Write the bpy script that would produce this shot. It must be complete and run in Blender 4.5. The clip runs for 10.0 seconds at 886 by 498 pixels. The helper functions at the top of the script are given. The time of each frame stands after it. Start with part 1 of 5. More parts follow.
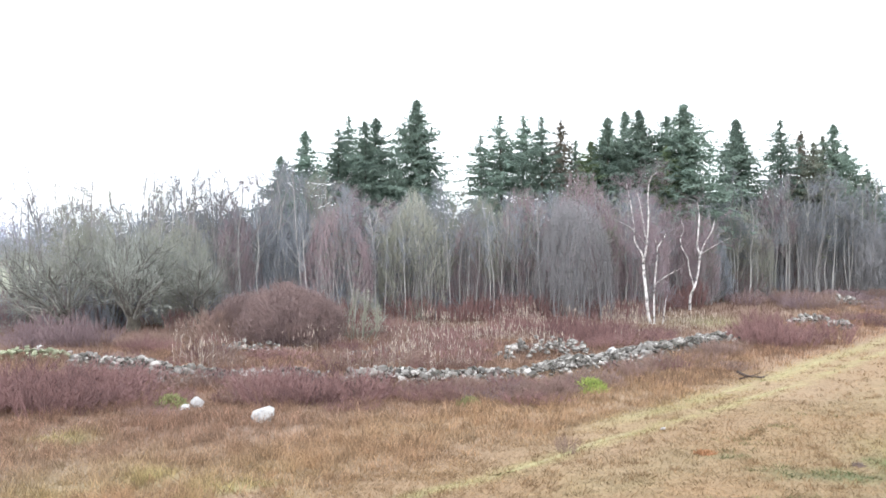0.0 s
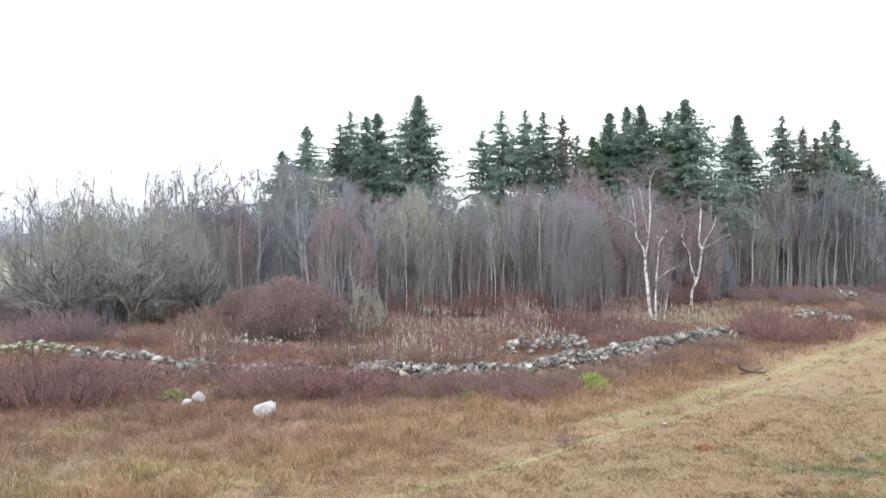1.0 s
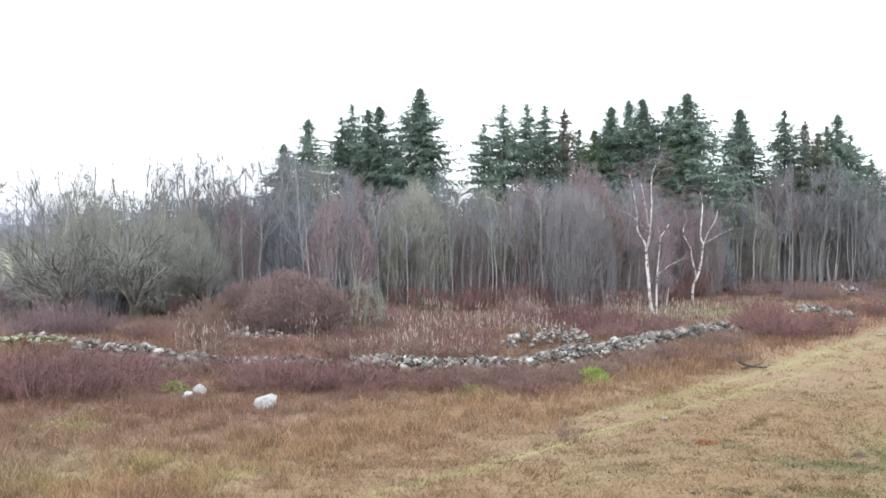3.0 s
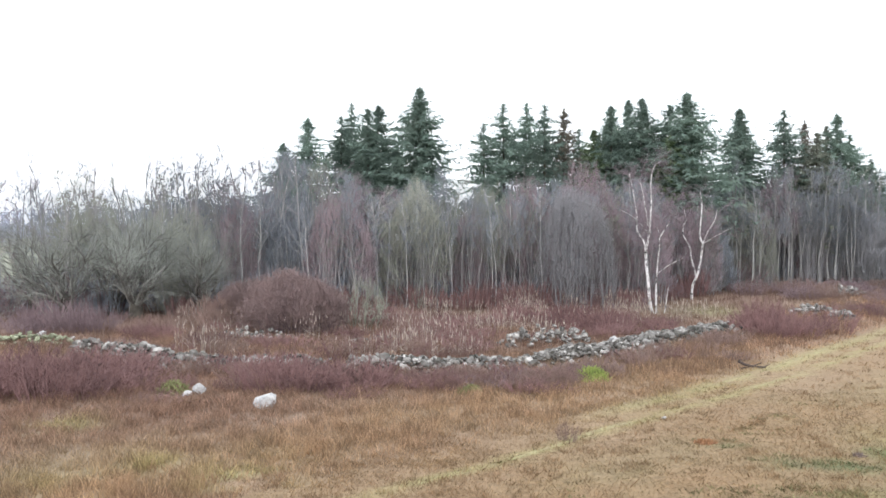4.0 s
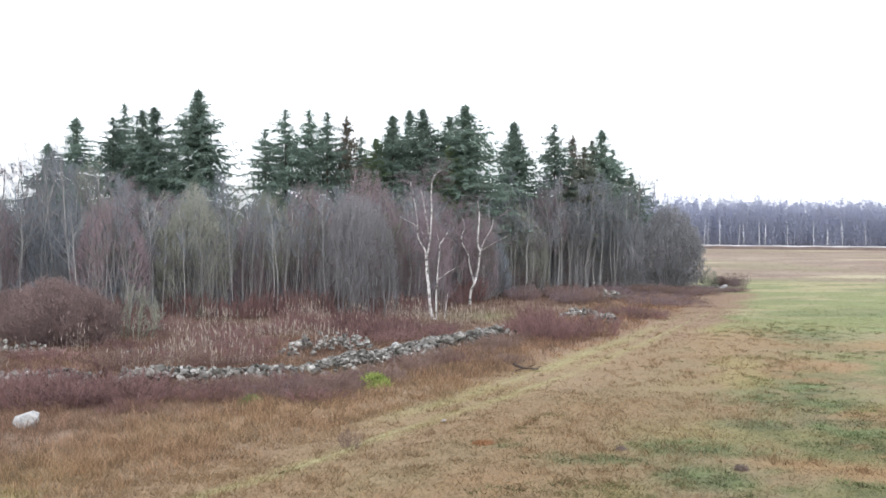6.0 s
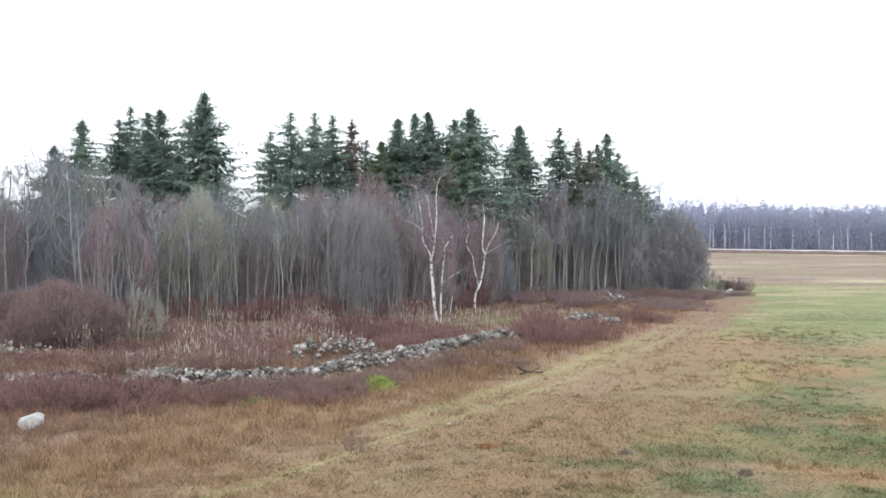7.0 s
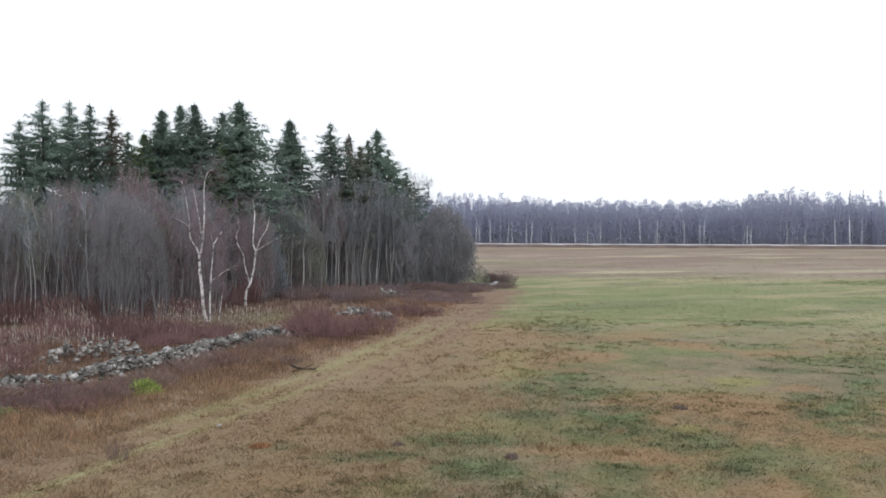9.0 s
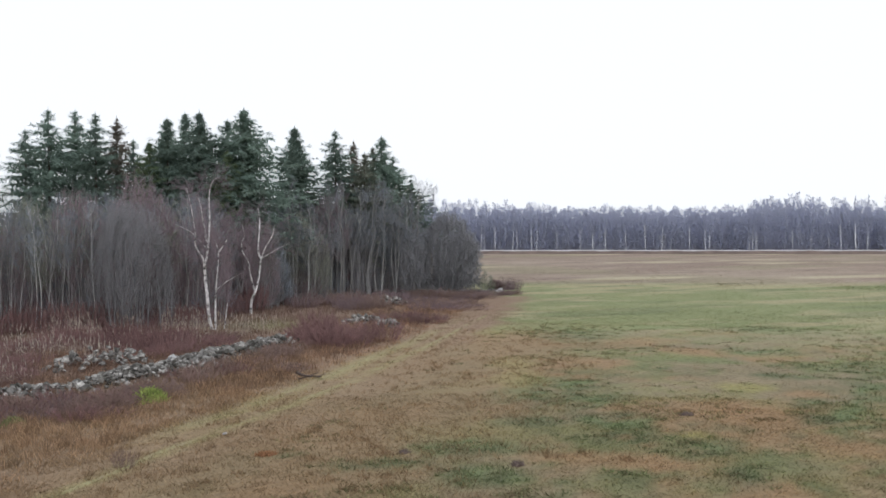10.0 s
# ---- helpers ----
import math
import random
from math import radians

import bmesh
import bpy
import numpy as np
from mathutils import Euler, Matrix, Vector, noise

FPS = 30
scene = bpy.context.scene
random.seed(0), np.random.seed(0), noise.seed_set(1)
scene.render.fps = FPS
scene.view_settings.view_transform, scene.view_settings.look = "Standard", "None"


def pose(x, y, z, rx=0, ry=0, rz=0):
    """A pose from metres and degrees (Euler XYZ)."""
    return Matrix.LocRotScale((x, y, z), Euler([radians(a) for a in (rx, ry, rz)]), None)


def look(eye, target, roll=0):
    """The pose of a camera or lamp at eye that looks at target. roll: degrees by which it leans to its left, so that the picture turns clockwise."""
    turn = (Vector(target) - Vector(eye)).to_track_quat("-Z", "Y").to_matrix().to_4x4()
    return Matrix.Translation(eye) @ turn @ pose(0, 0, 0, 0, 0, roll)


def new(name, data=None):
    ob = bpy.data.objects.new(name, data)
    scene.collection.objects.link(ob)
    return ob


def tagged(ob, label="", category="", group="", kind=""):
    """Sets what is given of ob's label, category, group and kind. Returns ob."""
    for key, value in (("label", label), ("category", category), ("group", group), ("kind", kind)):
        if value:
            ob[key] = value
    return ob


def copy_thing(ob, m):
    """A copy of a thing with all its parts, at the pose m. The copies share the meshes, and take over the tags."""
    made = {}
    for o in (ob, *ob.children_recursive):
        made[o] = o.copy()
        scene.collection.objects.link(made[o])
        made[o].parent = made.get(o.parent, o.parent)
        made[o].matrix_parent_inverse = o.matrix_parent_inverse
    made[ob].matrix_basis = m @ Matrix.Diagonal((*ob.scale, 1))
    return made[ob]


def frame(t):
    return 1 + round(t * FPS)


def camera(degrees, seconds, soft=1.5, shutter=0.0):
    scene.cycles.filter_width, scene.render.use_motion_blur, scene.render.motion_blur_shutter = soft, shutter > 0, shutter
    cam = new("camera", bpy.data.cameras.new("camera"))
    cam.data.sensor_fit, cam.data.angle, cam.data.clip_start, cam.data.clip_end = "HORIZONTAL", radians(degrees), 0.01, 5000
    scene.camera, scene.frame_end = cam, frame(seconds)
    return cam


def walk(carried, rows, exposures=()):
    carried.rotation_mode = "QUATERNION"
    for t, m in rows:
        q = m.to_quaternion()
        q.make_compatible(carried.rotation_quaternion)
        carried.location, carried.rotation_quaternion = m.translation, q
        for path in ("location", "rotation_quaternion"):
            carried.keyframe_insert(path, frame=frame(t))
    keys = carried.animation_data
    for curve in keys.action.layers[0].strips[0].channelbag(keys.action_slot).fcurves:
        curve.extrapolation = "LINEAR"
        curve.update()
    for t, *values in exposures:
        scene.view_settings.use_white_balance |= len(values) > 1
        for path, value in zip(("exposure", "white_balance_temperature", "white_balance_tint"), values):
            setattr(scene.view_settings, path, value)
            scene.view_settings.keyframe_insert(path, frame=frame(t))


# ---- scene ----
# A hovering camera that only turns: seconds, yaw, pitch, roll in degrees
EYE_HEIGHT = 7.3
PATH = [
    (0.0, -0.18, -0.93, -0.47),
    (0.5, 0.02, -1.29, -0.39),
    (1.0, -0.09, -1.22, -0.43),
    (1.5, -0.50, -1.47, -0.15),
    (2.0, -0.02, -1.52, -0.19),
    (2.5, 0.00, -1.56, -0.22),
    (4.0, -0.04, -1.64, -0.16),
    (4.5, -0.04, -1.54, -0.14),
    (4.7, -0.14, -1.54, -0.14),
    (4.8, -1.73, -1.54, -0.14),
    (4.9, -4.86, -1.41, -0.04),
    (5.0, -8.36, -1.37, -0.02),
    (5.1, -11.37, -1.39, -0.04),
    (5.2, -13.34, -1.41, -0.06),
    (5.4, -13.50, -1.35, -0.02),
    (5.8, -13.15, -1.25, 0.08),
    (6.3, -12.97, -1.14, 0.24),
    (6.5, -12.98, -1.10, 0.28),
    (7.0, -12.75, -1.01, 0.35),
    (7.5, -12.66, -1.04, 0.34),
    (7.6, -12.70, -1.06, 0.31),
    (7.7, -12.75, -1.09, 0.32),
    (7.8, -13.75, -1.12, 0.33),
    (7.9, -15.63, -1.15, 0.34),
    (8.0, -18.73, -1.18, 0.35),
    (8.1, -21.76, -1.15, 0.34),
    (8.2, -23.50, -1.12, 0.32),
    (8.3, -24.70, -1.09, 0.31),
    (8.4, -25.22, -1.06, 0.29),
    (8.5, -25.53, -1.02, 0.28),
    (8.7, -25.90, -1.10, 0.20),
    (9.0, -26.38, -1.21, 0.05),
    (9.5, -26.10, -0.93, 0.16),
    (10.0, -26.08, -0.79, -0.23),
]
cam = camera(49.81, 10.0, soft=1.55, shutter=0.5)
EXPOSURES = [(0.0, -0.27), (0.5, -0.58), (2.5, -0.64), (4.5, -0.66), (5.0, -0.77), (6.5, -0.9), (7.5, -0.9), (8.0, -0.8), (8.5, -1.0), (9.0, -1.55), (9.5, -1.6), (10.0, -1.6)]
walk(cam, [(t, pose(0, 0, EYE_HEIGHT, 90 + pitch, 0, yaw) @ pose(0, 0, 0, 0, 0, roll)) for t, yaw, pitch, roll in PATH], EXPOSURES)

# ---------------------------------------------------------------- light
# Overcast: a bright even cloud cover over a pale sky, and a broad weak sun behind it
world = bpy.data.worlds.new("overcast_sky")
scene.world = world
world.use_nodes = True
wn, wl = world.node_tree.nodes, world.node_tree.links
sky = wn.new("ShaderNodeTexSky")
sky.sky_type = "NISHITA"
sky.sun_disc = False
sky.sun_elevation, sky.sun_rotation = radians(38), radians(200)
sky.air_density, sky.dust_density = 1.0, 4.0
thin = wn.new("ShaderNodeMix")
thin.data_type, thin.blend_type = "RGBA", "MULTIPLY"
thin.inputs[0].default_value = 1.0
thin.inputs[7].default_value = (0.15, 0.15, 0.15, 1)
cloud = wn.new("ShaderNodeMix")
cloud.data_type = "RGBA"
cloud.inputs[0].default_value = 0.9
cloud.inputs[7].default_value = (3.29, 3.43, 3.65, 1)
wl.new(sky.outputs[0], thin.inputs[6])
wl.new(thin.outputs[2], cloud.inputs[6])
wl.new(cloud.outputs[2], wn["Background"].inputs[0])
wn["Background"].inputs[1].default_value = 1.0

sun = new("sun", bpy.data.lights.new("sun", "SUN"))
sun.data.energy, sun.data.angle, sun.data.color = 1.2, radians(25), (1.0, 0.98, 0.95)
sun.matrix_world = look((-20, -50, 45), (0, 0, 0))


# ---------------------------------------------------------------- materials
def material(name, colours, rough=0.9, grain=6.0, bump=0.3, per="object", attribute="", spread=0.25, detail=30.0, thin=0.0):
    """Base colours mixed by coarse and fine noise and by chance from piece to piece."""
    m = bpy.data.materials.new(name)
    m.use_nodes = True
    n, l = m.node_tree.nodes, m.node_tree.links
    bsdf = n["Principled BSDF"]
    bsdf.inputs["Roughness"].default_value = rough
    bsdf.inputs["Specular IOR Level"].default_value = 0.2
    place = n.new("ShaderNodeTexCoord")
    coarse = n.new("ShaderNodeTexNoise")
    coarse.inputs["Scale"].default_value, coarse.inputs["Detail"].default_value = grain, 4
    fine = n.new("ShaderNodeTexNoise")
    fine.inputs["Scale"].default_value, fine.inputs["Detail"].default_value = detail, 3
    l.new(place.outputs["Object"], coarse.inputs["Vector"])
    l.new(place.outputs["Object"], fine.inputs["Vector"])
    ramp = n.new("ShaderNodeValToRGB")
    for k, c in enumerate(colours):
        at = 0.32 + 0.36 * k / max(1, len(colours) - 1)
        if k < 2:
            e = ramp.color_ramp.elements[k]
            e.position = at
        else:
            e = ramp.color_ramp.elements.new(at)
        e.color = (*c, 1)
    if len(colours) == 1:
        ramp.color_ramp.elements[1].color = (*colours[0], 1)
    l.new(coarse.outputs[0], ramp.inputs[0])
    colour = ramp.outputs[0]
    if attribute:
        tint = n.new("ShaderNodeAttribute")
        tint.attribute_name = attribute
        colour = tint.outputs["Color"]
    chance = n.new("ShaderNodeObjectInfo").outputs["Random"] if per == "object" else n.new("ShaderNodeNewGeometry").outputs["Random Per Island"]
    vary = n.new("ShaderNodeMath")
    vary.operation = "MULTIPLY_ADD"
    vary.inputs[1].default_value, vary.inputs[2].default_value = 2 * spread, 1 - spread
    l.new(chance, vary.inputs[0])
    speck = n.new("ShaderNodeMath")
    speck.operation = "MULTIPLY_ADD"
    speck.inputs[1].default_value, speck.inputs[2].default_value = 0.9, 0.55
    l.new(fine.outputs[0], speck.inputs[0])
    both = n.new("ShaderNodeMath")
    both.operation = "MULTIPLY"
    l.new(vary.outputs[0], both.inputs[0])
    l.new(speck.outputs[0], both.inputs[1])
    mult = n.new("ShaderNodeMix")
    mult.data_type, mult.blend_type = "RGBA", "MULTIPLY"
    mult.inputs[0].default_value = 1.0
    l.new(colour, mult.inputs[6])
    l.new(both.outputs[0], mult.inputs[7])
    l.new(mult.outputs[2], bsdf.inputs["Base Color"])
    if thin:
        leaf, both_ways = n.new("ShaderNodeBsdfTranslucent"), n.new("ShaderNodeMixShader")
        both_ways.inputs[0].default_value = thin
        l.new(mult.outputs[2], leaf.inputs["Color"])
        l.new(bsdf.outputs[0], both_ways.inputs[1])
        l.new(leaf.outputs[0], both_ways.inputs[2])
        l.new(both_ways.outputs[0], n["Material Output"].inputs["Surface"])
    if bump:
        b = n.new("ShaderNodeBump")
        b.inputs["Strength"].default_value, b.inputs["Distance"].default_value = bump, 0.03
        l.new(fine.outputs[0], b.inputs["Height"])
        l.new(b.outputs[0], bsdf.inputs["Normal"])
    return m


M_GROUND = material("field_soil_and_turf", [(0.3, 0.2, 0.1)], grain=0.5, attribute="tint", spread=0.0, detail=4.0, bump=0.6)
M_GRASS = material("grass_blades", [(0.3, 0.2, 0.1)], per="island", attribute="tint", spread=0.3, bump=0, thin=0.5)
M_REED = material("reed_straw", [(0.38, 0.315, 0.265), (0.48, 0.41, 0.35)], per="island", spread=0.35, bump=0, thin=0.3)
M_STONE = material("lichened_fieldstone", [(0.09, 0.087, 0.078), (0.22, 0.208, 0.195), (0.43, 0.415, 0.395)], grain=2.0, detail=10, spread=0.5)
M_CORE = material("fieldstone_rubble", [(0.08, 0.077, 0.068), (0.185, 0.175, 0.162), (0.34, 0.327, 0.31)], grain=1.2, detail=10, per="island", spread=0.55)
M_BOULDER = material("pale_granite", [(0.26, 0.26, 0.265), (0.44, 0.435, 0.435), (0.46, 0.455, 0.45)], grain=3.0, detail=12, spread=0.08)
M_MOSS = material("bright_moss", [(0.17, 0.175, 0.08), (0.26, 0.265, 0.12)], grain=3, per="island", spread=0.3)
M_LEAF = material("fresh_green_leaves", [(0.28, 0.36, 0.1), (0.44, 0.51, 0.16)], grain=3, per="island", spread=0.3, thin=0.3)
M_MOSSY = material("mossy_stone", [(0.16, 0.18, 0.1), (0.33, 0.345, 0.26)], grain=3, spread=0.25)
M_TRUNK = material("grey_alder_bark", [(0.24, 0.23, 0.23), (0.4, 0.39, 0.39)], grain=1.5, detail=12, spread=0.3)
M_PALE_TRUNK = material("pale_aspen_bark", [(0.28, 0.275, 0.27), (0.5, 0.49, 0.485)], grain=1.5, detail=10, spread=0.3)
M_DARKTRUNK = material("dark_willow_bark", [(0.05, 0.045, 0.04), (0.12, 0.11, 0.09)], grain=2, detail=12)
M_WILLOW_LIMB = material("willow_limb_bark", [(0.125, 0.124, 0.114), (0.255, 0.25, 0.232)], grain=2, detail=12)
M_TWIG_GREY = material("grey_twigs", [(0.205, 0.222, 0.25), (0.285, 0.305, 0.342)], grain=0.6, spread=0.2, bump=0)
M_TWIG_RED = material("red_brown_twigs", [(0.215, 0.175, 0.195), (0.3, 0.238, 0.265)], grain=0.6, spread=0.2, bump=0)
M_TWIG_OLIVE = material("olive_twigs", [(0.225, 0.232, 0.187), (0.31, 0.318, 0.262)], grain=0.6, spread=0.2, bump=0)
M_TWIG_WILLOW = material("willow_twigs", [(0.27, 0.285, 0.258), (0.355, 0.372, 0.342)], grain=0.6, spread=0.12, bump=0)
M_RED_SHRUB = material("dogwood_red_twigs", [(0.155, 0.092, 0.089), (0.245, 0.141, 0.135)], grain=1.2, spread=0.3, bump=0)
M_RUST_SHRUB = material("rust_twigs", [(0.18, 0.122, 0.105), (0.255, 0.176, 0.15)], grain=1.2, spread=0.2, bump=0)
M_BROWN_DOME = material("dark_purple_brown_twigs", [(0.17, 0.122, 0.118), (0.24, 0.172, 0.162)], grain=1.2, spread=0.15, bump=0)
M_TWIG_DARK = material("dark_grey_twigs", [(0.25, 0.25, 0.268), (0.335, 0.332, 0.352)], grain=0.6, spread=0.15, bump=0)
M_TWIG_HAZE = material("fine_willow_twigs", [(0.245, 0.24, 0.252), (0.325, 0.315, 0.33)], grain=0.5, spread=0.1, bump=0)
M_TWIG_WINE = material("wine_red_twigs", [(0.25, 0.198, 0.212), (0.34, 0.265, 0.285)], grain=0.5, spread=0.1, bump=0)
M_TWIG_MOSS = material("yellow_olive_twigs", [(0.265, 0.268, 0.225), (0.35, 0.352, 0.3)], grain=0.5, spread=0.1, bump=0)
M_FAR_BIRCH = material("far_birch_bark", [(0.66, 0.67, 0.7), (0.82, 0.83, 0.86)], grain=0.4, spread=0.1, bump=0)
M_PURPLE_SHRUB = material("purple_grey_twigs", [(0.16, 0.116, 0.124), (0.23, 0.166, 0.172)], grain=1.2, spread=0.2, bump=0)
# needle colours are lighter than real needles, with the air's haze mixed in
M_NEEDLE = material("spruce_needles", [(0.165, 0.228, 0.195), (0.238, 0.31, 0.262)], grain=0.5, spread=0.2, rough=0.8, bump=0, thin=0.4)
M_NEEDLE_BROWN = material("browning_spruce_needles", [(0.21, 0.195, 0.165), (0.285, 0.255, 0.215)], grain=0.5, spread=0.2, bump=0, thin=0.4)
M_NEEDLE_LIGHT = material("light_spruce_needles", [(0.155, 0.215, 0.13), (0.225, 0.285, 0.17)], grain=0.5, spread=0.2, bump=0, thin=0.4)
M_NEEDLE_OLIVE = material("olive_pine_needles", [(0.225, 0.245, 0.2), (0.3, 0.32, 0.262)], grain=0.5, spread=0.2, bump=0, thin=0.4)
M_SPRUCE_BARK = material("spruce_bark", [(0.09, 0.07, 0.06), (0.15, 0.12, 0.1)], grain=2, detail=12)
M_BIRCH = material("white_birch_bark", [(0.08, 0.075, 0.075), (0.62, 0.6, 0.6), (0.8, 0.78, 0.78)], grain=2.6, detail=9, spread=0.05)
# distance haze is painted into both colours: paler and bluer than bare wood
M_FAR_TWIG_HAZED = material("far_wood_twigs_hazed", [(0.52, 0.54, 0.64), (0.6, 0.62, 0.715)], grain=0.05, per="island", spread=0.03, bump=0, thin=0.75)
M_FAR_TRUNK_HAZED = material("far_wood_trunks_hazed", [(0.44, 0.46, 0.54), (0.5, 0.52, 0.6)], grain=0.05, per="island", spread=0.1, bump=0)
M_GRAVEL = material("pale_gravel", [(0.42, 0.4, 0.4), (0.6, 0.58, 0.58)], grain=0.12, detail=0.6, spread=0)
M_BANK = material("dark_bank_turf", [(0.13, 0.1, 0.09), (0.2, 0.15, 0.13)], grain=0.2, detail=2, spread=0)
M_DEAD = material("bleached_dead_wood", [(0.28, 0.25, 0.23), (0.4, 0.36, 0.33)], grain=2)
M_LOG = material("dark_fallen_wood", [(0.07, 0.055, 0.05), (0.14, 0.11, 0.1)], grain=3)
M_RUT = material("worn_track_grass", [(0.28, 0.228, 0.14), (0.3, 0.262, 0.145), (0.325, 0.3, 0.16)], grain=1.1, detail=9, spread=0.0)
M_EARTH = material("red_brown_grass_clump", [(0.24, 0.12, 0.06), (0.33, 0.17, 0.09)], grain=3, per="island", spread=0.3, bump=0)
M_WALL = material("pale_house_render", [(0.6, 0.62, 0.65), (0.7, 0.72, 0.75)], grain=0.5)
M_ROOF = material("grey_roof_sheet", [(0.3, 0.32, 0.36), (0.4, 0.42, 0.46)], grain=0.5)


# ---------------------------------------------------------------- mesh tools
def mesh_of(name, verts, tris, mat, smooth=True, tint=None):
    """One mesh from arrays of points and triangles."""
    me = bpy.data.meshes.new(name)
    verts, tris = np.asarray(verts, np.float32), np.asarray(tris, np.int32)
    me.vertices.add(len(verts))
    me.vertices.foreach_set("co", verts.ravel())
    me.loops.add(tris.size)
    me.loops.foreach_set("vertex_index", tris.ravel())
    me.polygons.add(len(tris))
    me.polygons.foreach_set("loop_start", np.arange(0, tris.size, 3, dtype=np.int32))
    me.polygons.foreach_set("use_smooth", np.full(len(tris), smooth))
    if tint is not None:
        layer = me.attributes.new("tint", "FLOAT_COLOR", "POINT")
        layer.data.foreach_set("color", np.c_[tint, np.ones(len(tint))].astype(np.float32).ravel())
    me.update(calc_edges=True)
    me.materials.append(mat)
    return me


def joined(*pieces):
    """Several (points, triangles) as one."""
    vs, ts, n = [], [], 0
    for v, t in pieces:
        vs.append(v)
        ts.append(t + n)
        n += len(v)
    return np.concatenate(vs), np.concatenate(ts)


def thing(name, label, category, group="", kind=""):
    return tagged(new(name), label, category, group, kind)


def part(name, me, parent, label=""):
    ob = new(name, me)
    ob.parent = parent
    return tagged(ob, label) if label else ob


def unit(v):
    return v / (np.linalg.norm(v, axis=-1, keepdims=True) + 1e-9)


def bez(b, t):
    t = t[..., None]
    return (1 - t) ** 2 * b[0] + 2 * t * (1 - t) * b[1] + t**2 * b[2]


def slope(b, t):
    t = t[..., None]
    return unit(2 * (1 - t) * (b[1] - b[0]) + 2 * t * (b[2] - b[1]))


def square_to(d):
    ref = np.where(np.abs(d[..., 2:3]) < 0.9, np.array([0, 0, 1.0]), np.array([1.0, 0, 0]))
    u = unit(np.cross(d, ref))
    return u, np.cross(d, u)


def tubes(b, segs, sides):
    """Tapered bent limbs. b: start, bend, end (n x 3 each), radius at the start and at the end."""
    n = len(b[0])
    ts = np.linspace(0, 1, segs + 1)
    rings, T = [], np.ones(n)
    for t in ts:
        c, d = bez(b, T * t), slope(b, T * t)
        u, v = square_to(d)
        r = (b[3] * (1 - t) + b[4] * t)[:, None]
        rings.append(np.stack([c + r * (u * math.cos(a) + v * math.sin(a)) for a in np.arange(sides) * 2 * math.pi / sides], 1))
    verts = np.stack(rings, 1).reshape(-1, 3)
    k, j, i = np.meshgrid(np.arange(n), np.arange(segs), np.arange(sides), indexing="ij")
    base = k * (segs + 1) * sides
    a = base + j * sides + i
    c = base + j * sides + (i + 1) % sides
    tris = np.stack([np.stack([a, c, c + sides], -1), np.stack([a, c + sides, a + sides], -1)], -2).reshape(-1, 3)
    return verts, tris


def cones(p, q, r):
    """Fine twigs: three-sided spikes from p to q with radius r at p."""
    d = unit(q - p)
    u, v = square_to(d)
    r = np.broadcast_to(np.asarray(r, float), (len(p),))[:, None]
    ring = [p + r * (u * math.cos(a) + v * math.sin(a)) for a in (0, 2.094, 4.189)]
    verts = np.stack([*ring, q], 1).reshape(-1, 3)
    k = np.arange(len(p))[:, None, None] * 4
    return verts, (k + np.array([[0, 1, 3], [1, 2, 3], [2, 0, 3]])).reshape(-1, 3)


def sprays(p, q, w, rng):
    """Flat needle or twig sprays: one narrow leaf from p to q, w wide at p, turned at random."""
    u, v = square_to(unit(q - p))
    a = rng.uniform(0, 2 * np.pi, len(p))[:, None]
    side = (u * np.cos(a) + v * np.sin(a)) * (np.broadcast_to(np.asarray(w, float), (len(p),)) / 2)[:, None]
    return np.stack([p - side, p + side, q], 1).reshape(-1, 3), np.arange(3 * len(p)).reshape(-1, 3)


def swayed(piece, rng_phase, size=1.0):
    """The same points with the stem's slow wiggle, which grows from nothing at the ground."""
    v, t = piece
    z = v[:, 2]
    k = size * np.clip(z / 2.5, 0, 1)
    a, b = rng_phase
    return np.c_[v[:, 0] + k * (0.17 * np.sin(0.95 * z + a) + 0.07 * np.sin(2.4 * z + b)), v[:, 1] + k * 0.15 * np.sin(0.8 * z + b), z], t


def crooked(rng, start, way, length, n, kink, up):
    """A gnarled limb's points: n short runs, each turned by chance and pulled upward."""
    p, d, out = np.array(start, float), unit(np.array(way, float)), [np.array(start, float)]
    for k in range(n):
        d = unit(d + rng.normal(0, kink, 3) + np.array([0, 0, up]))
        p = p + d * length / n * rng.uniform(0.7, 1.3)
        out.append(p.copy())
    return np.array(out)


def limb_along(pts, r0, r1, sides=5):
    """A tapered tube through points, and its runs as limbs to grow shoots from."""
    m = len(pts)
    d = unit(np.gradient(pts, axis=0))
    u, v = square_to(d)
    r = np.linspace(r0, r1, m)[:, None]
    verts = np.stack([pts + r * (u * math.cos(a) + v * math.sin(a)) for a in np.arange(sides) * 2 * math.pi / sides], 1).reshape(-1, 3)
    j, i = np.meshgrid(np.arange(m - 1), np.arange(sides), indexing="ij")
    a, c = (j * sides + i).ravel(), (j * sides + (i + 1) % sides).ravel()
    tris = np.r_[np.c_[a, c, c + sides], np.c_[a, c + sides, a + sides]]
    return (verts, tris), [pts[:-1], (pts[:-1] + pts[1:]) / 2, pts[1:], r[:-1, 0], r[1:, 0]]


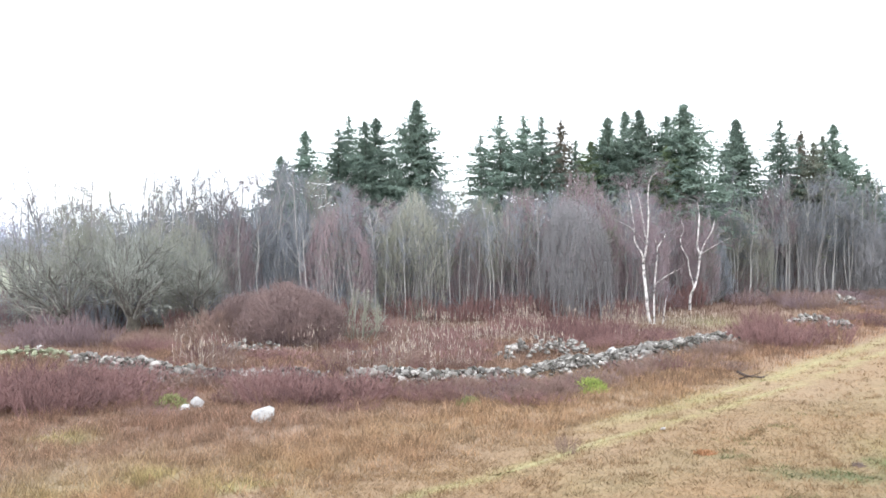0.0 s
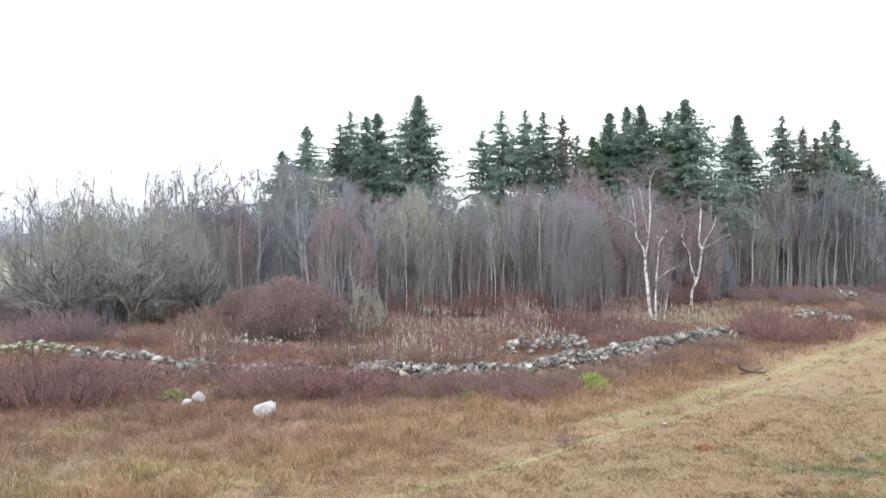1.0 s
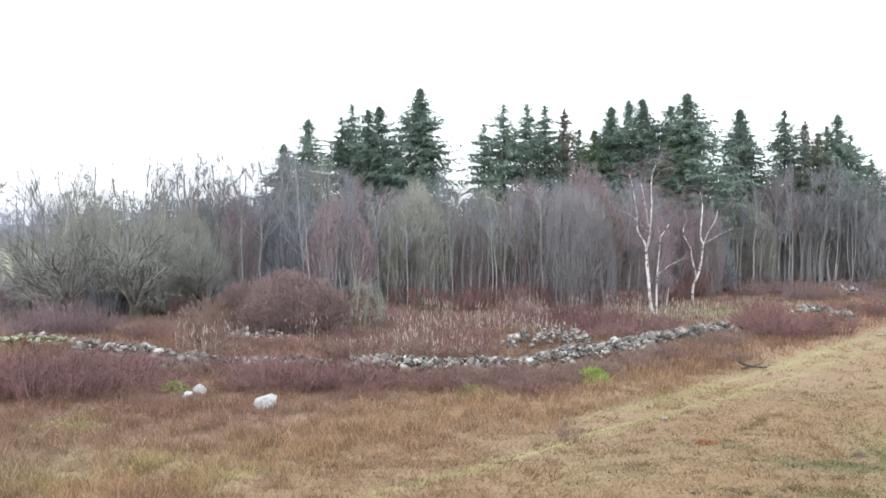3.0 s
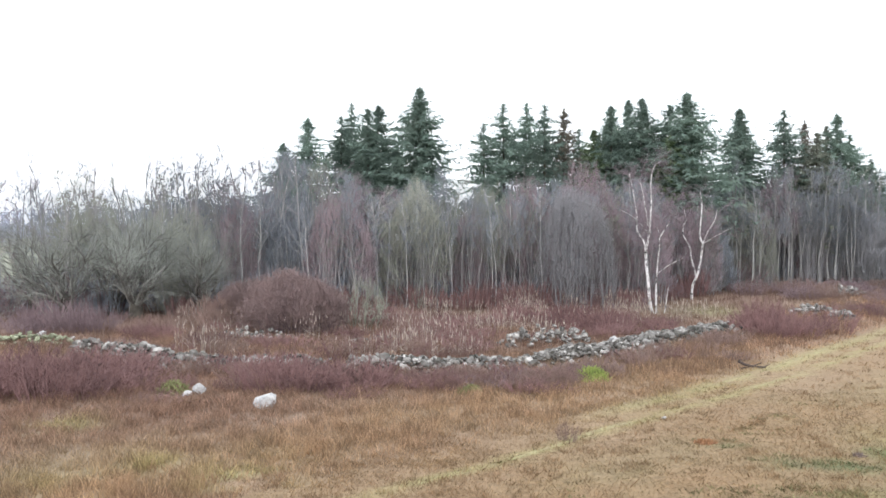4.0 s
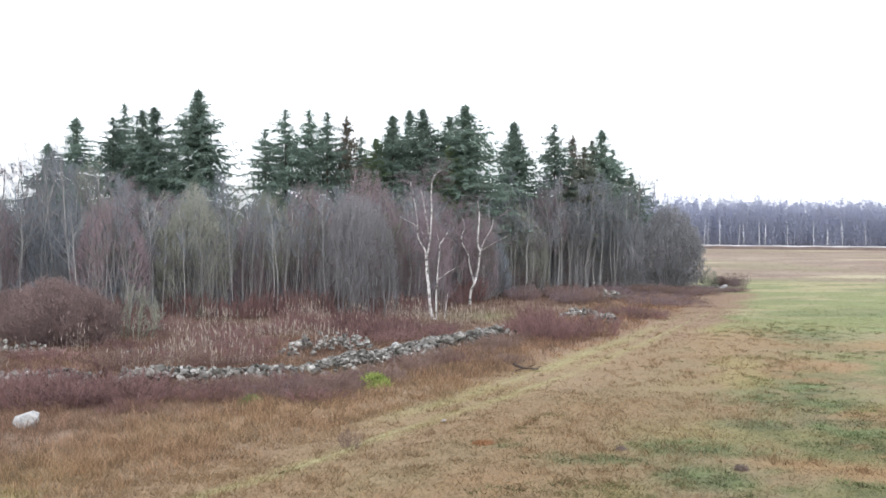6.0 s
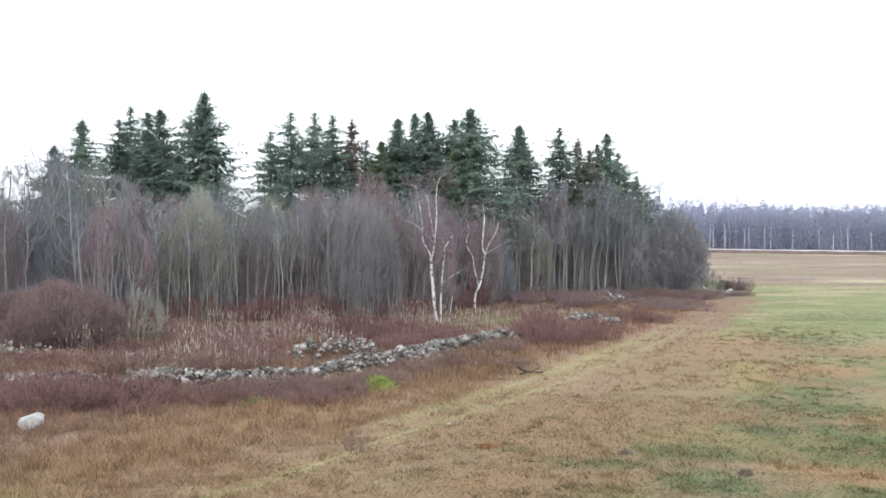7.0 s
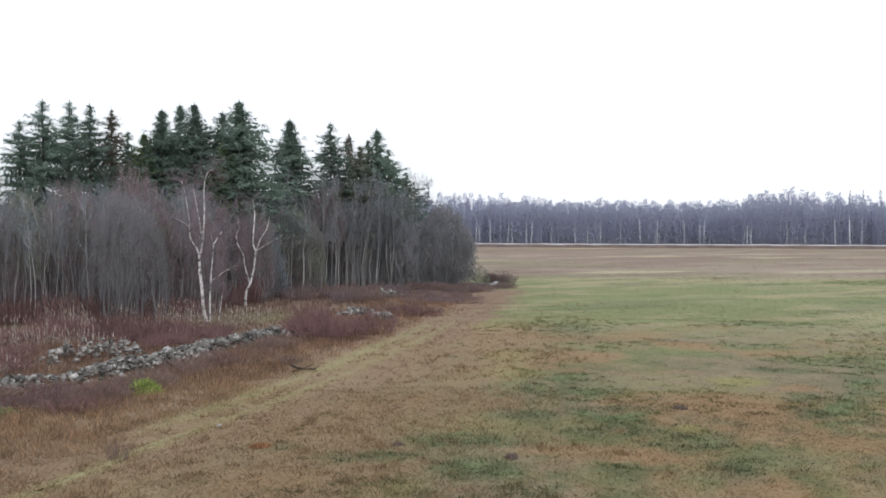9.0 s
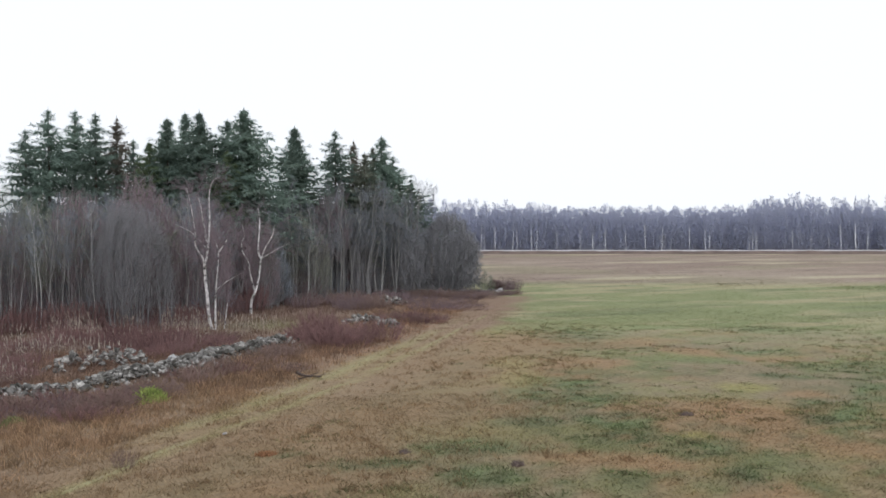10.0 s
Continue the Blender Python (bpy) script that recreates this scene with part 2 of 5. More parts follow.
def sprout(rng, b, n, lo, hi, angle, length, up, thin=0.55):
    """n side shoots on each limb of b, at lo to hi of its length. length(t, limb's length) in metres."""
    pick = np.repeat(np.arange(len(b[0])), n)
    pb = [x[pick] for x in b]
    t = rng.uniform(lo, hi, len(pick))
    p, d = bez(pb, t), slope(pb, t)
    u, v = square_to(d)
    a = rng.uniform(0, 2 * np.pi, len(pick))[:, None]
    ang = np.radians(rng.uniform(angle[0], angle[1], len(pick)))[:, None]
    out = d * np.cos(ang) + (u * np.cos(a) + v * np.sin(a)) * np.sin(ang)
    size = (length(t, np.linalg.norm(pb[2] - pb[0], axis=1)) * rng.uniform(0.65, 1.3, len(pick)))[:, None]
    bend = p + unit(out) * size * 0.5
    end = bend + unit(out + np.array([0, 0, up])) * size * 0.5
    r = (pb[3] * (1 - t) + pb[4] * t) * thin
    r = np.maximum(r, 0.012)
    return [p, bend, end, r, np.maximum(r * 0.35, 0.008)]


def noise2(x, y, size, seed=0):
    """Smooth noise from 0 to 1 with bumps about size metres wide, in two octaves."""
    def layer(x, y, s):
        xi, yi = np.floor(x).astype(np.int64), np.floor(y).astype(np.int64)
        fx, fy = x - xi, y - yi
        fx, fy = fx * fx * (3 - 2 * fx), fy * fy * (3 - 2 * fy)

        def h(i, j):
            k = (i * 374761393 + j * 668265263 + s * 974634541) & 0xFFFFFFFF
            k = ((k ^ (k >> 13)) * 1274126177) & 0xFFFFFFFF
            return ((k ^ (k >> 16)) & 0xFFFF) / 65535.0
        return (h(xi, yi) * (1 - fx) + h(xi + 1, yi) * fx) * (1 - fy) + (h(xi, yi + 1) * (1 - fx) + h(xi + 1, yi + 1) * fx) * fy
    x, y = np.asarray(x, float) / size, np.asarray(y, float) / size
    return 0.6 * layer(x, y, seed) + 0.27 * layer(2 * x + 7, 2 * y, seed + 1) + 0.13 * layer(4 * x, 4 * y + 3, seed + 2)


def step(a, b, x):
    k = np.clip((x - a) / (b - a), 0, 1)
    return k * k * (3 - 2 * k)


def blend(a, b, k):
    k = np.asarray(k)[..., None]
    return a * (1 - k) + b * k


# ---------------------------------------------------------------- lie of the land
TRACK = np.array([(-14, 14), (1.2, 28.4), (7, 34.9), (11.8, 40), (16.5, 45.1), (26.5, 57), (40, 74.5), (62, 107), (90, 150)], float)
WOOD = np.array([(-60, 78), (-35, 72), (-17, 76), (-7, 77), (0, 80), (10, 82), (15, 81), (23, 92), (31, 101), (40, 108), (58, 109), (70, 120)], float)
WALL = np.array([(-27, 58), (-21.3, 54.8), (-14.9, 49.5), (-10.9, 47.5), (-6.3, 47.4), (-0.1, 46.7), (3.8, 47.7), (8.3, 51), (14.3, 58.1), (18.7, 62.4)], float)


def beside(line, x, y):
    """Distance to the right of a line of points that runs away from the viewer (left is negative)."""
    best, sign = np.full(np.shape(x), 1e9), np.zeros(np.shape(x))
    for a, b in zip(line[:-1], line[1:]):
        d = b - a
        k = np.clip(((x - a[0]) * d[0] + (y - a[1]) * d[1]) / (d @ d), 0, 1)
        off = np.hypot(x - a[0] - k * d[0], y - a[1] - k * d[1])
        side = np.sign((x - a[0]) * d[1] - (y - a[1]) * d[0])
        sign = np.where(off < best, side, sign)
        best = np.minimum(off, best)
    return best * sign


def height(x, y):
    d = np.hypot(x, y)
    return (0.22 * (noise2(x, y, 9, 3) - 0.5) + 0.08 * (noise2(x, y, 2.2, 4) - 0.5)) * (1 - step(120, 200, d))


# patches of the mown field: x, y, half width along the mowing, half depth across it
WEED_PATCHES = [(24.6, 37.2, 2.6, 4.5), (22.4, 30.6, 1.8, 2.0), (20.6, 28.0, 1.4, 1.2), (19.5, 32.0, 1.6, 1.2), (15.1, 29.1, 2.0, 1.2), (39.8, 58.7, 3.4, 5.5), (55.4, 54.2, 3.8, 3.8), (43.8, 44.7, 2.4, 1.6),
                (36.7, 36.3, 1.5, 1.2), (32.8, 29.0, 1.9, 1.8), (30.5, 26.6, 1.7, 1.8), (21.1, 21.8, 1.4, 1.2), (21.7, 25.3, 1.4, 0.9), (37.4, 31.0, 1.3, 3.0), (13.7, 25.4, 1.5, 1.2), (11.3, 28.1, 1.9, 0.8), (9.4, 30.6, 0.8, 0.6)]
OCHRE_PATCHES = [(18.2, 25.8, 3.0, 1.0), (19.6, 23.9, 1.7, 1.0), (31.4, 45.9, 2.4, 1.9), (40.9, 52.8, 3.2, 2.6), (40.4, 46.3, 2.0, 2.0), (28.3, 29.9, 2.8, 2.2), (26.3, 22.5, 1.6, 1.6), (33.8, 31.6, 1.2, 1.1),
                 (32.3, 59.6, 1.4, 5.5), (10.2, 34.9, 0.9, 0.8), (7.5, 26.5, 1.2, 0.7), (2.0, 27.4, 1.5, 0.9), (29.0, 52.0, 1.5, 4.0)]
YELLOW_PATCHES = [(24.8, 42.1, 1.3, 3.0), (32.7, 34.4, 1.3, 1.2), (23.4, 27.1, 0.7, 0.6), (50.0, 78.2, 3.0, 4.5), (36.0, 66.0, 1.8, 6.0), (27.5, 47.0, 1.3, 3.0)]


def patchy(patches, x, y):
    """How far a place lies in one of the patches, with ragged edges: 0 to 1."""
    rag = 0.55 * (noise2(x, y, 1.6, 31) - 0.5) + 0.5 * (noise2(x, y, 0.6, 32) - 0.5)
    k = np.zeros(np.shape(x))
    for px, py, w, d in patches:
        away = math.atan2(px, py)
        across = (x - px) * math.cos(away) - (y - py) * math.sin(away)
        along = (x - px) * math.sin(away) + (y - py) * math.cos(away)
        k = np.maximum(k, step(1.45, 0.5, np.hypot(across / w, along / d) + rag))
    return k


def turf(x, y):
    """Base colour of the ground cover at a place: dry rough grass, mown field, track, wet meadow, woodland floor."""
    x, y = np.asarray(x, float), np.asarray(y, float)
    s, d = beside(TRACK, x, y), np.hypot(x, y)
    n1, n2, n3 = noise2(x, y, 7, 11), noise2(x, y, 3.2, 12), noise2(x, y * 1.0, 16, 13)
    n4 = noise2(x, y, 1.2, 14)
    tan, straw = np.array((0.295, 0.232, 0.163)), np.array((0.4, 0.315, 0.205))
    red, green = np.array((0.235, 0.158, 0.124)), np.array((0.2, 0.227, 0.098))
    dark, ochre = np.array((0.14, 0.152, 0.08)), np.array((0.335, 0.222, 0.122))
    n5 = noise2(x, y, 0.7, 21)
    c = blend(tan + 0 * x[..., None], straw, 0.8 * step(0.45, 0.75, n2 * 0.6 + n5 * 0.4))
    c = blend(c, red, step(0.42, 0.7, n1 * 0.7 + n4 * 0.3) * 0.6)
    c = blend(c, green * 1.15, step(0.5, 0.62, noise2(x, y, 4, 15) * 0.6 + n4 * 0.4) * step(36, 27, d) * 0.2)
    c = blend(c, np.array((0.285, 0.198, 0.13)), step(-11, -5, s) * step(7, 3, s) * (0.55 + 0.4 * n2))
    wet = step(-6, -15, s)
    c = blend(c, red * 0.95, wet * 0.8)
    c = blend(c, np.array((0.32, 0.28, 0.14)), step(32, 26, d) * step(0.4, 0.62, noise2(x, y, 3.0, 35) * 0.6 + n5 * 0.4) * step(-3, -7, s) * 0.75)
    c = blend(c, np.array((0.275, 0.182, 0.13)), step(48, 68, d) * step(-14, -9, s) * (0.4 + 0.4 * n2))
    field_tan = np.array((0.27, 0.22, 0.137))
    f = blend(blend(field_tan + 0 * x[..., None], ochre, step(0.4, 0.65, n1 * 0.6 + n4 * 0.4)), green, step(0.42, 0.6, n2 * 0.35 + n3 * 0.4 + n5 * 0.25) * (0.2 + 0.65 * step(5, 15, s)))
    f = blend(f, straw * 0.95, step(0.6, 0.7, noise2(x * 0.8, y, 2.0, 25)) * 0.3 * step(4, 12, s))
    weeds = noise2(x * 0.7, y * 1.1, 5, 16) * 0.4 + n4 * 0.35 + n5 * 0.25
    f = blend(f, dark, step(0.52, 0.63, weeds) * step(2, 9, s) * step(85, 60, d) * 0.5)
    f = blend(f, dark * 0.8, step(0.62, 0.75, n5) * step(0.45, 0.6, n2) * step(3, 9, s) * 0.4)
    f = blend(f, np.array((0.31, 0.195, 0.11)), step(14, 6, s) * 0.6 * step(0.34, 0.56, noise2(x, y, 5, 26)))
    f = blend(f, np.array((0.3, 0.29, 0.125)), step(0.58, 0.66, noise2(x * 0.9, y, 4.5, 27) * 0.75 + n5 * 0.25) * step(0, 4, s) * 0.4 * step(80, 55, d))
    f = blend(f, np.array((0.35, 0.225, 0.125)), 0.95 * patchy(OCHRE_PATCHES, x, y) * (0.65 + 0.35 * n4))
    f = blend(f, np.array((0.34, 0.31, 0.12)), 0.75 * patchy(YELLOW_PATCHES, x, y))
    weedy = patchy(WEED_PATCHES, x, y)
    f = blend(f, blend(dark + 0 * x[..., None], np.array((0.17, 0.215, 0.1)), step(0.4, 0.6, n4)), 0.92 * weedy * (0.45 + 0.55 * step(0.35, 0.6, n5)))
    f = f * 0.95
    f = f * (0.95 + 0.05 * step(50, 75, d))[..., None]
    far_mix = noise2(x * 0.35, y, 7, 17) * 0.6 + noise2(x * 0.5, y, 2.0, 22) * 0.4
    far_green = blend(np.array((0.237, 0.268, 0.126)) + 0 * x[..., None], np.array((0.37, 0.34, 0.2)), step(0.4, 0.62, far_mix))
    far_green = blend(far_green, np.array((0.17, 0.2, 0.1)), step(0.55, 0.7, noise2(x * 0.3, y, 4, 23)) * 0.6)
    f = blend(f, far_green, step(56, 86, d + 22 * (n3 - 0.5) + 10 * (n2 - 0.5)) * 0.9)
    heath_mix = noise2(x * 0.5, y, 14, 18) * 0.5 + noise2(x * 0.6, y, 5, 24) * 0.5
    heath = blend(np.array((0.275, 0.206, 0.165)) + 0 * x[..., None], np.array((0.365, 0.292, 0.228)), step(0.35, 0.68, heath_mix))
    heath = blend(heath, np.array((0.27, 0.245, 0.15)), 0.5 * step(0.5, 0.66, noise2(x * 0.6, y, 16, 33)))
    heath = blend(heath, np.array((0.5, 0.44, 0.3)), 0.7 * step(0.66, 0.76, noise2(x * 0.5, y, 13, 34)))
    f = blend(f, heath, step(140, 156, d + 22 * (noise2(x, y, 30, 19) - 0.5)))
    c = blend(c, f, np.maximum(step(0.8, 4.0, s + 3 * (n2 - 0.5)), step(112, 120, d) * (x > 30)))
    c = blend(c, np.array((0.28, 0.196, 0.117)), step(-3, -1, s) * step(13, 6, s) * step(80, 58, d) * (0.35 + 0.45 * n2) * (1 - 0.9 * weedy))
    wheel = np.maximum(np.exp(-((s - 0.2) / 0.3) ** 2), np.exp(-((s + 1.45) / 0.55) ** 2) * step(34, 40, d))
    c = blend(c, np.array((0.355, 0.35, 0.165)), wheel * step(0.25, 0.5, n4 * 0.6 + n2 * 0.4) * 0.55 * step(95, 60, d))
    c = blend(c, np.array((0.36, 0.32, 0.17)), np.exp(-(s / 1.5) ** 2) * 0.04 * step(110, 60, d) * step(32, 38, d))
    c = c * 0.92
    lawn = np.exp(-((x - 21.5) / 3.4) ** 2 - ((y - 77) / 3.6) ** 2)
    c = blend(c, np.array((0.245, 0.24, 0.125)), lawn * 0.75)
    for px, py, pr in ((-5.9, 27.0, 1.5), (-13.6, 34.0, 1.2), (-8.8, 28.6, 0.9)):
        c = blend(c, np.array((0.33, 0.35, 0.15)), np.exp(-((x - px) ** 2 + (y - py) ** 2) / pr**2) * step(0.35, 0.55, n5) * 0.45)
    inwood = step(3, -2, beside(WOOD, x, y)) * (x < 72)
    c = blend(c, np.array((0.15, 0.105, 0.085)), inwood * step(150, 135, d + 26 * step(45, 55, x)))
    meadow = step(-20, -40, x) * step(95, 120, d)
    c = blend(c, np.array((0.27, 0.28, 0.21)), meadow)
    return c


# ---------------------------------------------------------------- ground
def grid_axis(fine_from, fine_to, fine, reach, growth):
    mid = list(np.arange(fine_from, fine_to, fine))
    up, w = [], fine
    while not up or up[-1] < reach:
        w *= growth
        up.append((up[-1] if up else mid[-1]) + w)
    down, w = [], fine
    while not down or down[-1] > -reach:
        w *= growth
        down.append((down[-1] if down else mid[0]) - w)
    return np.array(down[::-1] + mid + up)


gx, gy = grid_axis(-34, 70, 0.9, 4200, 1.09), grid_axis(16, 112, 0.7, 4200, 1.07)
X, Y = np.meshgrid(gx, gy, indexing="ij")
flat = np.arange(X.size).reshape(X.shape)
a, b, c, d = (q.ravel() for q in (flat[:-1, :-1], flat[1:, :-1], flat[1:, 1:], flat[:-1, 1:]))
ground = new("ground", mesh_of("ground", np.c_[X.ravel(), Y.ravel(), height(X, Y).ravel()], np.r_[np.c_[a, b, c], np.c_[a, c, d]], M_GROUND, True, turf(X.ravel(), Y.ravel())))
tagged(ground, "rough autumn grassland and mown field, tan and green, in patches", "ground", kind="structure")


# ---------------------------------------------------------------- trees without leaves
def arr(*rows):
    return np.array(rows, float)


def bare_tree(seed, h, spread, name, label, category, group, trunk_mat, twig_mat, nb=30, low=0.3, stems=1, fine=0.011):
    """A slim bare tree: stem with bends, rising limbs, two orders of loose twigs."""
    rng = np.random.default_rng(seed)
    t = thing(name, label, category, group)
    st = []
    for k in range(stems):
        lean = rng.normal(0, 0.06 * h, 2) * (1 + 0.8 * (stems > 1))
        st.append([arr((0.12 * k, 0, -0.2)), arr((*rng.normal(0, 0.045 * h, 2), h * 0.5)), arr((*lean, h * (1 - 0.12 * k))), arr(0.0058 * h + 0.012), arr(0.03)])
    stem = [np.concatenate([s[i] for s in st]) for i in range(5)]
    limb = sprout(rng, stem, nb // stems, low, 0.95, (26, 66), lambda t, L: spread * (0.5 + 0.8 * np.sqrt(np.clip(1.02 - t, 0, 1))), 0.6, 0.42)
    limb[3], limb[4] = np.maximum(limb[3], 2.2 * fine), np.maximum(limb[4], 1.4 * fine)
    second = sprout(rng, limb, 8, 0.2, 1.0, (25, 65), lambda t, L: L * 0.36 * (1.2 - t) + 0.2, 0.4, 0.6)
    third = sprout(rng, second, 4, 0.1, 1.0, (25, 70), lambda t, L: L * 0.42 + 0.22, 0.15)
    phase, lean_by = rng.uniform(0, 6.28, 2), rng.uniform(0.35, 0.8)
    part("trunk", mesh_of("trunk", *swayed(joined(tubes(stem, 12, 5), tubes(limb, 2, 3)), phase, lean_by), trunk_mat), t)
    crown = joined(cones(second[0], second[2], np.maximum(second[3], fine * 1.2)), cones(third[0], third[2], fine))
    part("crown", mesh_of("crown", *swayed(crown, phase, lean_by), twig_mat), t)
    return t


def dome_bush(seed, r, h, name, label, category, group, mat, stems=46, fine=0.014, n2=8, n3=4, base=0.25, stem_mat=None, full=0.35, round_off=6, lumpy=0.5):
    """A rounded many-stemmed bush: stems fan out from the base to a dome, twigs on all of them."""
    rng = np.random.default_rng(seed)
    az, el = rng.uniform(0, 2 * np.pi, stems), np.arcsin(rng.uniform(0.02, 1, stems))
    out = rng.uniform(0.72, 1.0, stems)
    end = np.c_[r * np.cos(az) * np.cos(el) * out, r * np.sin(az) * np.cos(el) * out, h * np.sin(el) ** 0.65 * out]
    foot = np.c_[r * base * np.cos(az) * rng.uniform(0, 1, stems), r * base * np.sin(az) * rng.uniform(0, 1, stems), np.full(stems, -0.08)]
    bend = foot + (end - foot) * np.array([0.42, 0.42, 0.62]) + rng.normal(0, 0.05 * r, (stems, 3))
    stem = [foot, bend, end, np.full(stems, 0.006 * h + 0.008), np.full(stems, 0.006)]
    second = sprout(rng, stem, n2, full, 0.97, (25, 65), lambda t, L: L * 0.17 * (1.25 - t) + 0.1, 0.15)
    third = sprout(rng, second, n3, 0.1, 1.0, (25, 70), lambda t, L: L * 0.5 + 0.1, 0.15)
    pick = rng.integers(0, stems, stems * round_off)
    pb = [q[pick] for q in stem]
    p = bez(pb, rng.uniform(0.45, 0.95, len(pick)))
    way = unit(unit(pb[2] * np.array([1, 1, r / h])) + rng.normal(0, 0.22, (len(pick), 3)))
    way[:, 2] = np.abs(way[:, 2])
    lump = 0.98 - 0.5 * lumpy + lumpy * noise2(np.arctan2(way[:, 1], way[:, 0]) * 1.3 + 30, way[:, 2] * 2.4, 1.0, seed)
    rim = way * lump[:, None] * np.array([r, r, h]) * rng.uniform(0.8, 1.0, (len(pick), 1))
    rim[:, 2] = h * lump * np.abs(way[:, 2]) ** 0.75 * rng.uniform(0.86, 1.0, len(pick))
    q0 = rim + (p - rim) * np.minimum(1, 0.3 * r / (np.linalg.norm(p - rim, axis=1, keepdims=True) + 1e-6))
    outer = [q0, (q0 + rim) / 2 + rng.normal(0, 0.03 * r, rim.shape), rim, np.full(len(pick), fine), np.full(len(pick), fine * 0.5)]
    tips = sprout(rng, outer, 3, 0.3, 1.0, (20, 60), lambda t, L: L * 0.4 + 0.08, 0.1)
    second = [np.concatenate(z) for z in zip(second, outer)]
    third = [np.concatenate(z) for z in zip(third, tips)]
    t = thing(name, label, category, group)
    part("stem_clump", mesh_of("stem_clump", *tubes(stem, 3, 3), stem_mat or mat), t)
    part("crown", mesh_of("crown", *joined(cones(second[0], second[2], fine * 1.2), cones(third[0], third[2], fine)), mat), t)
    return t


class Kind:
    """A thing that is built once and then set at many places."""

    def __init__(self, ob):
        self.ob, self.used = ob, False

    def put(self, x, y, turn=0.0, size=(1, 1, 1), z=None, label=""):
        z = float(height(np.array(x), np.array(y))) if z is None else z
        m = Matrix.LocRotScale((x, y, z), Euler((0, 0, turn)), size)
        if self.used:
            o = self.ob.scale
            ob = copy_thing(self.ob, m @ Matrix.Diagonal((1 / o[0], 1 / o[1], 1 / o[2], 1)))
        else:
            ob, self.used = self.ob, True
            ob.matrix_basis = m
        return tagged(ob, label)


# ---------------------------------------------------------------- spruces
def spruce(seed, label, mat, whorls=36, arms=7, h=20.0, r=3.0, gaps=0.1, low=0.29, power=0.92):
    rng = np.random.default_rng(seed)
    t = thing("spruce_tree", label, "tree", "spruces in the wood")
    count = int(2.5 * whorls * arms * (1 - gaps))
    u = low + (0.99 - low) * rng.uniform(0, 1, count) ** 0.8
    az = rng.uniform(0, 2 * np.pi, count)
    uneven = 0.48 + 0.95 * noise2(az * 1.6 + 20, u * 17, 1.0, seed)
    L = (r * np.minimum(1, (1 - u) / 0.55) ** power + 0.08) * uneven * np.where(rng.random(count) < 0.22, rng.uniform(1.0, 1.35, count), rng.uniform(0.35, 0.95, count))
    side = np.c_[np.cos(az), np.sin(az), 0 * az]
    root = np.c_[0 * az, 0 * az, u * h]
    drop = (0.78 - 0.85 * u + rng.normal(0, 0.12, count))[:, None] * np.array([0, 0, 1.0])
    arm = [root, root + side * L[:, None] * 0.55 - drop * L[:, None] * 0.5, root + side * L[:, None] + (np.array([0, 0, 0.2]) - drop) * L[:, None], 0.012 * L + 0.01, 0.006 + 0 * L]
    part("trunk", mesh_of("trunk", *tubes([arr((0, 0, -0.2)), arr((0.1, 0, h * 0.5)), arr((0, 0, h)), arr(0.2), arr(0.02)], 6, 7), M_SPRUCE_BARK), t)
    n = 27
    pick = np.repeat(np.arange(count), n)
    pb = [q[pick] for q in arm]
    k = rng.uniform(0.05, 1.0, len(pick)) ** 0.85
    p, d = bez(pb, k) + rng.normal(0, 0.05, (len(pick), 3)), slope(pb, k)
    s = np.cross(d, np.array([0, 0, 1.0])) * rng.choice([-1, 1], len(pick))[:, None]
    ln = (0.07 + 0.22 * np.minimum(L[pick], 1.7)) * rng.uniform(0.4, 1.5, len(pick))
    way = unit(d * 0.6 + s * rng.uniform(0.0, 0.9, len(pick))[:, None] + np.array([0, 0, -1.0]) * rng.uniform(-0.2, 1.7, len(pick))[:, None] + rng.normal(0, 0.45, (len(pick), 3)))
    leader = cones(np.array([(0, 0, h - 2.2), (0, 0, h - 0.7)]), np.array([(0.02, 0, h + 0.35), (0.0, 0.03, h + 0.2)]), 0.08)
    bough = cones(arm[0], arm[2], arm[3])
    part("crown", mesh_of("crown", *joined(bough, sprays(p, p + way * ln[:, None], 0.03 + 0.17 * ln, rng), leader), mat), t)
    return t


SPRUCES = [
    Kind(spruce(21, "tall dark green spruce rising behind bare thicket", M_NEEDLE)),
    Kind(spruce(22, "open-branched dark green spruce with gaps between boughs", M_NEEDLE, whorls=27, arms=7, gaps=0.2, low=0.33, power=0.9)),
    Kind(spruce(23, "dense broad dark green spruce", M_NEEDLE, whorls=40, arms=8, power=0.92, gaps=0.0)),
    Kind(spruce(24, "thin spruce with browning needles", M_NEEDLE_BROWN, whorls=34, arms=6, gaps=0.15)),
    Kind(spruce(25, "lighter green young spruce", M_NEEDLE_LIGHT, whorls=34, arms=7, gaps=0.12)),
    Kind(spruce(26, "olive brown conifer with thinning boughs", M_NEEDLE_OLIVE, whorls=30, arms=6, gaps=0.1, low=0.22)),
]
